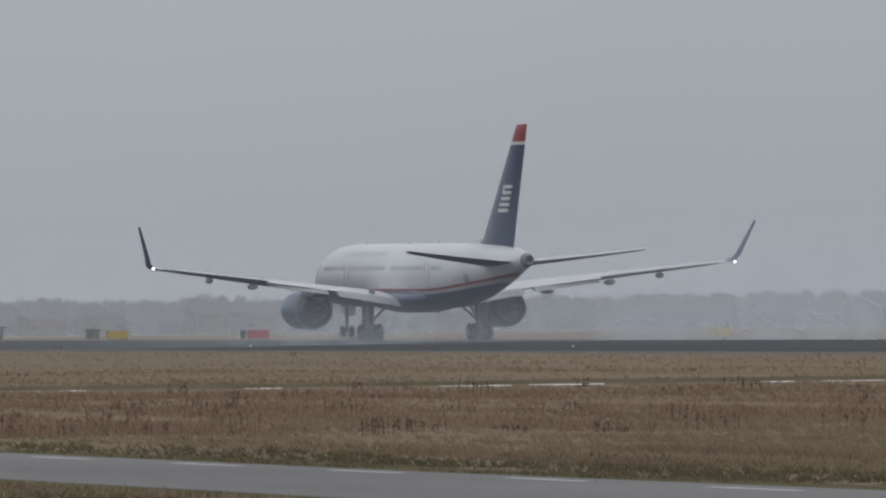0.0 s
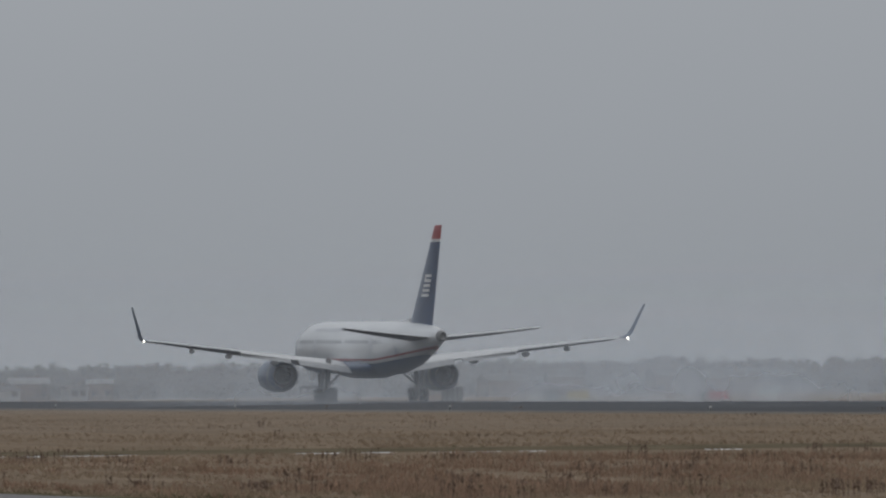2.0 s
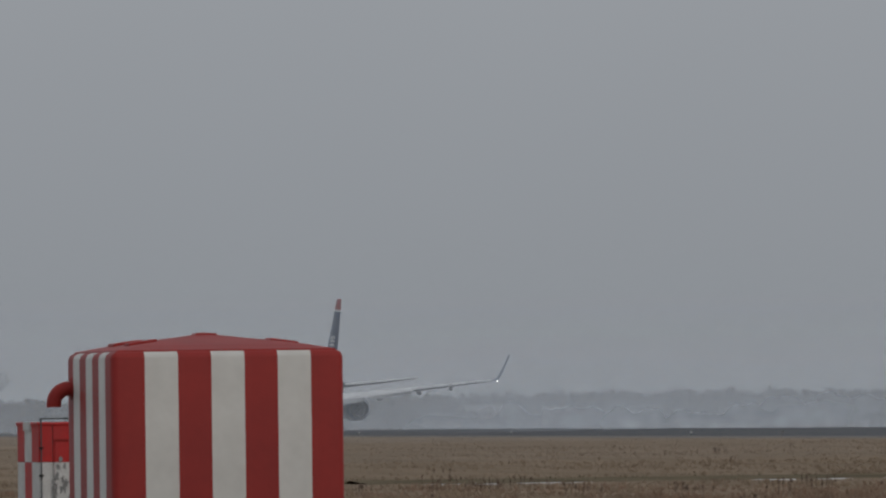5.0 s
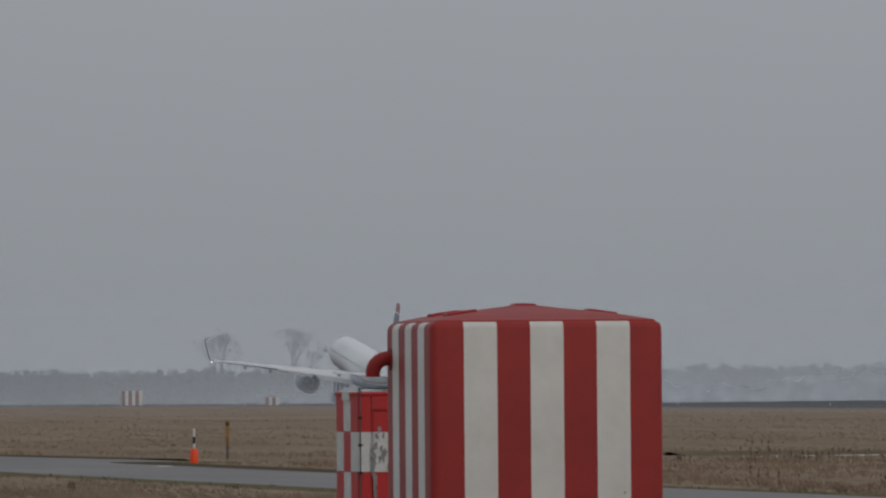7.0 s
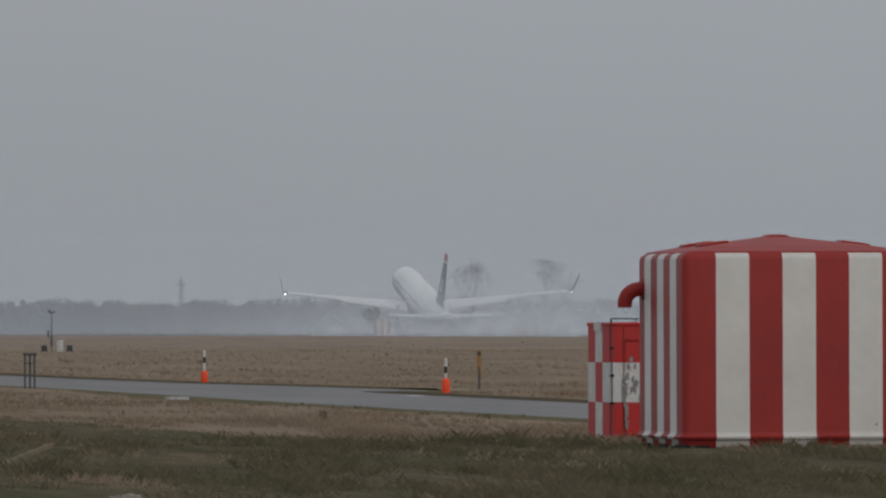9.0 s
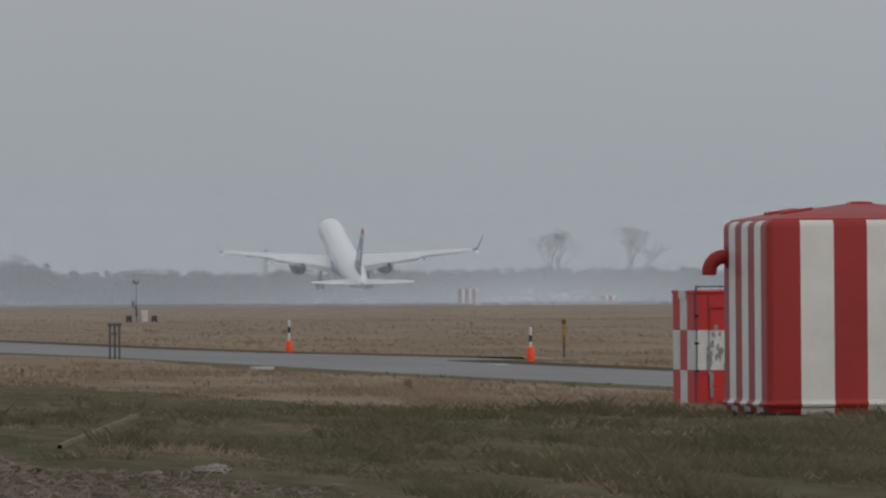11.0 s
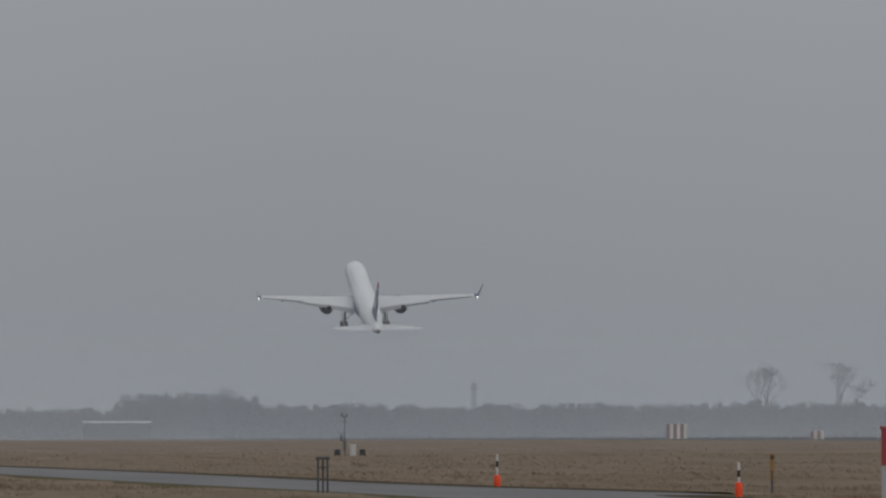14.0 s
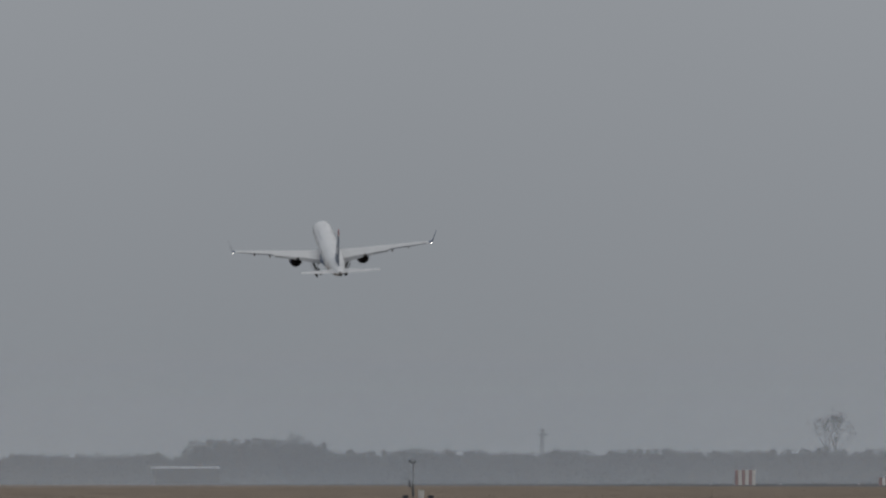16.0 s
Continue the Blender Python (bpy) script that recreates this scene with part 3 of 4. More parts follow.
def equipment_hut(x, y):
    root = thing("equipment_hut", pose(x, y, land(x, y), 0, 0, -13), "pale low equipment hut with dark lean-to beyond the runway", "hut")
    part("wall", box(0.1, 2.7, 0, 2.0, 0, 0.62), m_pinkwall, root, "faded reddish lower wall")
    part("wall", box(0.1, 2.7, 0.004, 1.99, 0.62, 1.25), m_greywall, root, "grey upper wall")
    part("roof", box(0.0, 4.9, -0.15, 2.2, 1.25, 1.36), m_greywall, root)
    part("mast", box(-0.12, 0.0, -0.1, 0.02, 0, 1.7), m_greysteel, root, "dark upright post")
    part("door_post", box(1.2, 1.32, -0.06, -0.003, 0, 0.75), m_greysteel, root)
    for i in range(5):
        part("post", box(2.8 + i * 0.47, 2.92 + i * 0.47, 0.0, 0.12, 0, 1.25), m_greysteel, root)
    part("back_panel", box(2.8, 4.8, 1.6, 1.7, 0, 1.25), m_greywall, root)


equipment_hut(221.0, 914.0)


# ------------------------------------------------------------------ airliner
def airliner():
    """Twin-jet airliner; its origin lies on the ground between the main wheels, nose along +y."""
    root = thing("airliner", pose(0, 0, 0), "twin-engined airliner, grey-white above with navy belly, tail and engines", "aeroplane")
    secs = ((23.6, 3.55, 0.05, 0.05), (23.3, 3.57, 0.45, 0.42), (22.6, 3.65, 0.85, 0.82), (21.4, 3.80, 1.30, 1.30), (19.8, 4.0, 1.66, 1.72),
            (17.8, 4.15, 1.84, 1.98), (15.0, 4.2, 1.88, 2.05), (8.0, 4.2, 1.88, 2.06), (0, 4.2, 1.88, 2.06), (-7.0, 4.2, 1.88, 2.06), (-9.5, 4.24, 1.86, 2.0),
            (-12.5, 4.42, 1.74, 1.80), (-15.5, 4.68, 1.46, 1.50), (-18.5, 4.92, 1.08, 1.12), (-21.0, 5.08, 0.70, 0.72), (-22.6, 5.14, 0.46, 0.46))
    fine = []
    for a, b in zip(secs, secs[1:]):
        n = max(1, int(abs(a[0] - b[0]) / 1.2))
        for k in range(n):
            fine.append([a[i] + (b[i] - a[i]) * k / n for i in range(4)])
    fine.append(secs[-1])
    fus = part("fuselage", loft([oval(*s, n=40) for s in fine]), m_livery, root, "grey-white fuselage with red cheat line over a navy belly", smooth=True)
    part("tail_cone", loft([oval(y, z, r, r, 20) for y, z, r in ((-22.6, 5.14, 0.455), (-23.0, 5.15, 0.36), (-23.2, 5.15, 0.28), (-23.1, 5.15, 0.21), (-22.8, 5.15, 0.17))]), m_bare, root, "dark exhaust ring at the tail", smooth=True)
    belly = ((9.5, 2.9, 0.6, 0.3), (7.5, 2.75, 1.8, 0.75), (4, 2.65, 2.1, 0.85), (-1, 2.65, 2.1, 0.85), (-4.5, 2.75, 1.7, 0.7), (-7.5, 2.95, 0.6, 0.3))
    part("belly_fairing", loft([oval(*s, n=28) for s in belly]), m_navy, root, smooth=True)

    # cabin windows and doors
    pane = ready("cabin_window", box(-0.012, 0.012, -0.10, 0.10, -0.15, 0.15, 0.008), m_pane)
    zc = 4.68
    xs = 1.88 * math.sqrt(1 - ((zc - 4.2) / 2.06) ** 2)
    for side in (-1, 1):
        for i in range(62):
            y = 17.0 - i * 0.54
            if i in (9, 10, 27, 28, 44, 45) or y < -12.5:
                continue
            k = 0 if y > -9 else (-9 - y) * 0.045
            shared("cabin_window", pane, fus, pose(side * (xs - k), y, zc, 0, side * -13, 0))
        for y, w in ((18.6, 0.84), (11.8, 0.84), (-6.9, 0.84), (-13.6, 0.76)):
            k = 0 if y > -9 else 0.30
            d = bmesh.new()
            for u in (-w / 2, w / 2):
                box(-0.012, 0.012, u - 0.015, u + 0.015, -0.85, 0.85, bm=d)
            part("door", d, m_title, fus, "door outline", at=pose(side * (1.885 - k - (0.12 if y > 18 else 0)), y, 4.25 + k * 0.6))
        # bars in place of the lettering
        for i in range(9):
            z, y = 5.62, 13.2 - i * 1.05 - (0.5 if i > 1 else 0)
            xx = 1.88 * math.sqrt(1 - ((z - 4.2) / 2.06) ** 2)
            bm = bmesh.new()
            box(-0.01, 0.01, -0.24, -0.14, -0.2, 0.2, bm=bm)
            box(-0.01, 0.01, -0.14, 0.22, -0.2 + 0.13 * (i % 3), -0.11 + 0.13 * (i % 3), bm=bm)
            part("title_bar", bm, m_title, fus, at=pose(side * (xx + 0.005), y, z, 0, side * -42, 0))
        bm = box(-0.012, 0.012, -0.55, 0.55, -0.12, 0.12)
        part("tail_number", bm, m_title, fus, at=pose(side * 1.66, -12.2, 4.0, 0, 0, side * 5))
        bm = box(-0.012, 0.012, -0.32, 0.32, -0.3, 0.3, 0.008)
        part("service_panel", bm, m_title, fus, at=pose(side * 1.55, -14.2, 4.05, 0, 0, side * 7))
    for y in (13.5, 3.5, -3.0):
        part("antenna", loft([[(-0.02, y, 6.2), (0.02, y, 6.2), (0.02, y - 0.5, 6.2), (-0.02, y - 0.5, 6.2)], [(-0.01, y - 0.2, 6.40), (0.01, y - 0.2, 6.40), (0.01, y - 0.5, 6.40), (-0.01, y - 0.5, 6.40)]]), m_title, fus)
    part("beacon", rod((0, 2.0, 6.2), (0, 2.0, 6.33), 0.09, 0.05), m_redlamp, root, "red beacon on the roof")

    # wings with blended winglets
    for side, nm in ((-1, "left_wing"), (1, "right_wing")):
        st = [(1.2, 7.6, 8.4, 2.45, 1.0), (2.0, 7.1, 7.9, 2.65, 1.0), (6.3, 4.2, 5.35, 3.28, 0.95), (11.0, 1.55, 3.95, 3.86, 0.9), (15.5, -1.0, 2.75, 4.42, 0.85), (18.9, -2.95, 1.85, 4.82, 0.8)]
        rings = [foil(side * x, le, c, z, th) for x, le, c, z, th in st]
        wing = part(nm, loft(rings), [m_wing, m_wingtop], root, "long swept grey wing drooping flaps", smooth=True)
        shade_by_facing(wing.data)
        rings = []
        for k in range(7):
            a = math.pi * 0.44 * min(1, k / 5)
            x = 18.9 + 0.75 * math.sin(a) + (0.78 if k == 6 else 0)
            z = 4.82 + 0.75 * (1 - math.cos(a)) + (2.05 if k == 6 else 0)
            ch, le = (1.85, 1.75, 1.62, 1.48, 1.34, 1.2, 0.55)[k], (-2.95, -3.2, -3.45, -3.72, -4.0, -4.3, -5.6)[k]
            rings.append(foil(side * x, le, ch, z, 0.75, up=(-side * math.sin(a), 0, math.cos(a))))
        part("winglet", loft(rings), m_navy, wing, "upswept navy winglet", smooth=True)
        for (xa, ya, za, ca), (xb, yb, zb, cb) in (((2.1, -0.55, 2.55, 1.75), (6.2, -0.95, 3.16, 1.25)), ((6.9, -1.2, 3.26, 1.1), (11.0, -2.0, 3.76, 0.9))):
            rings = [foil(side * x, y + 0.35, c, z, 1.5, twist=14) for x, y, z, c in ((xa, ya, za, ca), (xb, yb, zb, cb))]
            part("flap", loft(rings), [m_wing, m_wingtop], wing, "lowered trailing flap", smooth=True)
            shade_by_facing(wing.children[-1].data)
        rings = [foil(side * x, y + 0.15, c, z, 1.3, twist=-8) for x, y, z, c in ((11.2, -1.75, 3.84, 1.35), (14.0, -2.35, 4.18, 1.15), (18.4, -4.0, 4.72, 0.75))]
        # dark colour stands in for the shaded outboard trailing edge
        part("aileron", loft(rings), m_under, wing, smooth=True)
        for x, y, z, n_ in ((8.0, -0.9, 3.05, 3.2), (11.9, -1.9, 3.56, 2.6), (15.0, -2.7, 3.98, 1.9)):
            prof = ((y + n_ * 0.55, 0.05), (y + n_ * 0.3, 0.17), (y, 0.22), (y - n_ * 0.25, 0.16), (y - n_ * 0.45, 0.03))
            part("flap_fairing", loft([oval(yy, z + 0.02 + 0.02 * i, r * 0.8, r * 0.95, 12, side * x) for i, (yy, r) in enumerate(prof)]), m_wingtop, wing, "boat-shaped flap track fairing", smooth=True)
        bm = bmesh.new()
        bmesh.ops.create_uvsphere(bm, u_segments=10, v_segments=6, radius=0.06, matrix=Matrix.Translation((side * 19.3, -5.05, 4.85)))
        part("position_light", bm, m_lamp, wing, "bright white wingtip light")

        # engine
        aft = -1.7
        ex, ez = side * 6.5, 2.05
        nac = part("engine", spun([(u + aft, v) for u, v in ((3.9, 0.95), (4.2, 1.08), (4.7, 1.19), (5.6, 1.27), (7.2, 1.28), (8.4, 1.2), (8.95, 1.08), (8.85, 0.99), (8.0, 0.97))], ex, ez, 32), m_navy, root, "navy engine nacelle under the wing", smooth=True)
        part("cowl_ring", spun([(u + aft, v) for u, v in ((4.75, 1.222), (4.85, 1.242), (5.0, 1.256))], ex, ez, 32), m_bare, nac, smooth=True)
        part("fan_duct", spun([(u + aft, v) for u, v in ((3.92, 0.945), (4.2, 0.92), (4.9, 0.85), (5.0, 0.3))], ex, ez, 28), m_exhaust, nac, "dark exhaust duct", smooth=True)
        part("core_cone", spun([(u + aft, v) for u, v in ((4.9, 0.62), (4.0, 0.52), (3.3, 0.40), (3.25, 0.34), (3.6, 0.25), (2.9, 0.03))], ex, ez, 24), m_exhaust, nac, smooth=True)
        part("fan", spun([(u + aft, v) for u, v in ((8.0, 0.98), (8.1, 0.4), (8.4, 0.05))], ex, ez, 24), m_dark, nac)
        rings = [[(ex - 0.16, 6.0, 3.0), (ex + 0.16, 6.0, 3.0), (ex + 0.16, 0.5, 2.8), (ex - 0.16, 0.5, 2.8)], [(ex - 0.18, 5.7, ez + 1.0), (ex + 0.18, 5.7, ez + 1.0), (ex + 0.18, 0.9, ez + 0.6), (ex - 0.18, 0.9, ez + 0.6)]]
        part("pylon", loft(rings), m_wing, nac)

        # tailplane
        rings = [foil(side * x, le, c, z, 0.85, twist=-3.5) for x, le, c, z in ((0.5, -17.0, 4.4, 4.83), (1.2, -17.5, 4.05, 4.90), (4.6, -19.85, 2.75, 5.29), (7.6, -21.95, 1.5, 5.68))]
        # underside shade in the dark slot, pale slot on top
        tp = part("tailplane", loft(rings), [m_under, m_wingtop], root, "swept grey tailplane", smooth=True)
        shade_by_facing(tp.data)

    # fin
    def fin_ring(z, lead, chord, thick):
        return [(h * chord * thick, lead - c * chord, z) for c, h in FOIL[:7]] + [(-h * chord * thick, lead - c * chord, z) for c, h in FOIL[5:0:-1]]
    z0, z1 = 5.6, 13.56

    def fin_at(z):
        k = (z - z0) / (z1 - z0)
        return fin_ring(z, -12.6 - 8.2 * k, 7.1 - 4.9 * k, 0.62)
    fin = part("fin", loft([fin_at(z) for z in (5.6, 7, 9, 11, 12.3)]), m_navy, root, "tall navy tail fin with red tip", smooth=True)
    part("fin_band", loft([fin_at(12.3), fin_at(12.5)]), m_plane_mark, fin, "white band below the fin tip", smooth=True)
    part("fin_tip", loft([fin_at(12.5), fin_at(13.0), fin_at(13.5), fin_ring(13.56, -21.0, 2.0, 0.4)]), m_planered, fin, "red fin tip", smooth=True)
    part("dorsal_fillet", loft([[(-0.05, -9.5, 6.22), (0.05, -9.5, 6.22), (0.06, -9.6, 6.1), (-0.06, -9.6, 6.1)], [(-0.25, -13.6, 6.5), (0.25, -13.6, 6.5), (0.3, -13.6, 6.0), (-0.3, -13.6, 6.0)]]), m_plane_white, root)
    for side in (-1, 1):
        for i in range(5):
            z = 9.72 - i * 0.37
            k = (z - z0) / (z1 - z0)
            mid_y = -12.6 - 8.2 * k - (7.1 - 4.9 * k) * 0.56
            half = 0.76 + i * 0.04
            xx = 0.065 * 0.62 * (7.1 - 4.9 * k) * 1.0
            bm = box(-0.04, 0.04, -half, half, -0.11, 0.11)
            part("emblem_bar", bm, m_plane_mark, fin, "white emblem bar", at=pose(side * xx, mid_y, z, 0, 0, side * -1.5))
        k = (9.75 - z0) / (z1 - z0)
        part("emblem_bar", box(-0.04, 0.04, -0.14, 0.14, -0.3, 0.28), m_plane_mark, fin, at=pose(side * 0.065 * 0.62 * (7.1 - 4.9 * k) * 1.05, -12.6 - 8.2 * k - (7.1 - 4.9 * k) * 0.56 + 0.82, 9.52))

    # landing gear
    tyre = bmesh.new()
    prof = ((-0.17, 0.30), (-0.19, 0.42), (-0.15, 0.52), (-0.06, 0.56), (0.06, 0.56), (0.15, 0.52), (0.19, 0.42), (0.17, 0.30))
    loft([[(x, r * math.cos(a), r * math.sin(a)) for a in [2 * math.pi * k / 24 for k in range(24)]] for x, r in prof], tyre, caps=True)
    tyre = ready("tyre", tyre, m_tyre, True)
    rim = ready("rim", rod((-0.175, 0, 0), (0.175, 0, 0), 0.27, n=18), m_strut, True)

    def wheel(parent, x, y, z, s=1.0):
        w = shared("wheel", tyre, parent, pose(x, y, z) @ Matrix.Scale(s, 4))
        shared("rim", rim, w, Matrix.Identity(4))
    for side in (-1, 1):
        g = part("main_gear", rod((side * 3.66, 0, 0.55), (side * 3.45, 0.25, 3.35), 0.17, 0.21, 14), m_strut, root, "grey main landing gear leg with four wheels")
        part("truck_beam", box(side * 3.66 - 0.12, side * 3.66 + 0.12, -0.75, 0.75, 0.46, 0.66, 0.03), m_strut, g)
        part("side_brace", rod((side * 3.6, 0.1, 1.25), (side * 2.1, 0.3, 2.6), 0.075), m_strut, g)
        part("drag_brace", rod((side * 3.6, 0.05, 1.2), (side * 3.3, 1.8, 2.7), 0.07), m_strut, g)
        part("gear_door", box(side * 4.0 - 0.03, side * 4.0 + 0.03, -0.55, 0.65, 1.1, 2.65, 0.02), m_wing, g, at=pose(0, 0, 0))
        for dx in (-0.43, 0.43):
            for dy in (-0.57, 0.57):
                wheel(g, side * 3.66 + dx, dy, 0.56)
    g = part("nose_gear", rod((0, 18.29, 0.45), (0, 18.2, 2.9), 0.10, 0.13, 12), m_strut, root, "grey nose landing gear with two wheels")
    part("drag_brace", rod((0, 18.3, 1.3), (0, 19.6, 2.5), 0.06), m_strut, g)
    for x in (-0.5, 0.5):
        part("gear_door", box(x - 0.02, x + 0.02, 18.0, 19.6, 1.55, 2.45, 0.01), m_plane_white, g)
    for x in (-0.3, 0.3):
        wheel(g, x, 18.29, 0.44, 0.78)
    return root


plane = airliner()


# ------------------------------------------------------------------ low ground cover
def polar(az, d):
    return d * math.sin(radians(az)), d * math.cos(radians(az))


def paved(x, y):
    near, far_ = np.interp(y, ROAD_Y, ROAD_NEAR), np.interp(y, ROAD_Y, ROAD_FAR)
    return near - 0.15 < x < far_ + 0.15 or x > 142.5


def occupied(x, y):
    return (20.9 < x < 24.3 and 130.2 < y < 133.7) or (20.95 < x < 21.75 and 122 < y < 131) or (21.8 < x < 24.0 and 142.1 < y < 144.3)


def tuft_mesh(name, spots, mat, label, category, blades=5, lean=0.5, width=0.03):
    """Tufts of pointed blades, joined in one mesh."""
    rng = np.random.default_rng(len(spots))
    at = np.repeat(np.array(spots), blades, axis=0)
    h = at[:, 2]
    a, r = rng.uniform(0, 6.283, len(at)), h * lean * rng.uniform(0.2, 1.0, len(at))
    foot = np.stack([at[:, 0] + rng.normal(0, 0.3, len(at)) * h, at[:, 1] + rng.normal(0, 0.3, len(at)) * h, np.array([land(x, y) for x, y in at[:, :2]]) - 0.06], 1)
    tall = h * rng.uniform(0.5, 1.15, len(at))
    w = width * (0.6 + h) * rng.uniform(0.6, 1.4, len(at))
    zero = np.zeros(len(at))
    side = np.stack([np.cos(a + 1.57) * w, np.sin(a + 1.57) * w, zero], 1)
    out = np.stack([np.cos(a) * r, np.sin(a) * r, zero], 1)
    up = np.stack([zero, zero, tall], 1)
    vs = np.stack([foot - side, foot + side, foot + out * 0.4 + side * 0.7 + up * 0.65, foot + out + up], 1).reshape(-1, 3)
    i = np.arange(len(at)) * 4
    fs = np.stack([i, i + 1, i + 2, i, i + 2, i + 3], 1).reshape(-1, 3)
    me = bpy.data.meshes.new(name)
    me.from_pydata(vs.tolist(), [], fs.tolist())
    me.materials.append(mat)
    return tagged(new(name, me), label, category, kind="stuff")


def scatter(count, dep0, dep1, az0, az1, test, low, high, seed):
    rng = random.Random(seed)
    out = []
    while len(out) < count:
        d = EYE / math.tan(radians(rng.uniform(dep0, dep1)))
        x, y = polar(rng.uniform(az0, az1), d)
        if paved(x, y) or occupied(x, y) or not test(x, y, rng):
            continue
        patch = 0.75 + 0.7 * noise.noise((x * 0.9, y * 0.08, 7))
        out.append((x, y, rng.uniform(low, high) * max(0.35, patch)))
    return out


def lawn_edge(az):
    return float(np.interp(az, (4, 5, 6, 7.3, 9, 10.5), (200, 188, 165, 147, 139, 131))) + 7 * noise.noise((az * 2.2, 1, 2))


def in_lawn(x, y):
    """The greener, shorter turf between the viewer and the road."""
    return y < lawn_edge(math.degrees(math.atan2(x, y))) and x < 24.6


def by_track(x, y):
    return abs(x - 13.02 + 0.1304 * (134 - y)) < 0.35 and 104 < y < 136


def in_verge(x, y):
    return np.interp(y, ROAD_Y, ROAD_NEAR) - 1.3 < x < np.interp(y, ROAD_Y, ROAD_FAR) + (4.0 if y < 150 else 1.2)


tuft_mesh("dry_grass", scatter(60000, 0.20, 1.25, 2.6, 19.3, lambda x, y, r: not in_lawn(x, y) and not in_verge(x, y) and not 235.2 < y < 240.2, 0.05, 0.15, 1), m_blade, "long dry brown winter grass across the field", "grass", blades=7, lean=0.7, width=0.012)
tuft_mesh("dry_grass", scatter(9000, 0.125, 0.22, 2.6, 19.3, lambda x, y, r: True, 0.04, 0.10, 2), m_blade, "low dry grass far out on the field", "grass", width=0.04)
tuft_mesh("russet_grass", scatter(9000, 0.45, 0.68, 2.6, 19.3, lambda x, y, r: x > 33 and not in_verge(x, y) and y < 229 and r.random() < 0.4 + 1.4 * noise.noise((x * 0.35, y * 0.03, 77)), 0.08, 0.24, 9), m_russet, "russet dead grass in patches before the ditch", "grass", blades=7, width=0.010)
tuft_mesh("green_grass", scatter(26000, 0.50, 1.30, 2.6, 19.3, lambda x, y, r: (in_lawn(x, y) and not (x < 10.2 and y < 100) and not by_track(x, y)) or in_verge(x, y) or (y < 160 and 26 < x < 41 and r.random() < 0.5 * (41 - x) / 10), 0.05, 0.14, 3), m_green, "short damp olive turf beside the road", "grass", blades=7, lean=1.0, width=0.010)

tuft_mesh("rank_grass", scatter(7500, 0.72, 1.30, 2.6, 13.0, lambda x, y, r: in_lawn(x, y) and not (x < 10.4 and y < 100) and not by_track(x, y) and r.random() < 0.35 + 1.1 * noise.noise((x * 0.8, y * 0.12, 31)) + 0.05 * (x - 12), 0.13, 0.28, 5), m_green, "rank windblown grass in the turf", "grass", blades=10, lean=1.1, width=0.008)
tuft_mesh("pale_grass", scatter(4200, 0.55, 1.30, 2.6, 13.0, lambda x, y, r: in_lawn(x, y) and not (x < 10.4 and y < 100) and not by_track(x, y) and r.random() < 0.25 + 1.1 * noise.noise((x * 0.5, y * 0.08, 51)), 0.11, 0.20, 6), m_blade, "pale dry grass among the turf", "grass", blades=8, lean=1.0, width=0.008)
tuft_mesh("edge_grass", scatter(5200, 0.48, 0.95, 3.0, 11.0, lambda x, y, r: x < 24.6 and abs(y - lawn_edge(math.degrees(math.atan2(x, y)))) < abs(r.gauss(0, 11)) and not by_track(x, y), 0.05, 0.13, 14), m_blade, "dry brown grass mixed into the margin of the turf", "grass", blades=7, lean=0.9, width=0.010)
rng = random.Random(17)
tuft_mesh("shelter_grass", [(rng.uniform(21.65, 26.0), 130.1 - abs(rng.gauss(0, 1.6)), rng.uniform(0.05, 0.14)) for _ in range(2200)] + [(rng.uniform(21.6, 24.4), 141.9 - abs(rng.gauss(0, 0.5)), rng.uniform(0.06, 0.14)) for _ in range(350)], m_blade, "longer dry grass at the foot of the shelter", "grass", blades=7, lean=0.9, width=0.010)

# greener turf sheet with an uneven edge
bm = bmesh.new()
rows = []
for k in range(61):
    az = 0.5 + k * 0.17
    rim = lawn_edge(az)
    ring = []
    for q in range(13):
        x, y = polar(az, 55 + (rim - 55) * q / 12)
        ring.append(bm.verts.new((min(x, 24.8), y, -0.035 + swell(x, y) + (0.055 if q < 12 else -0.03))))
    rows.append(ring)
for a, b in zip(rows, rows[1:]):
    for q in range(12):
        bm.faces.new((a[q], b[q], b[q + 1], a[q + 1]))
tagged(part("turf", bm, m_lawn, smooth=True), "damp green and brown turf near the road", "turf", kind="structure")

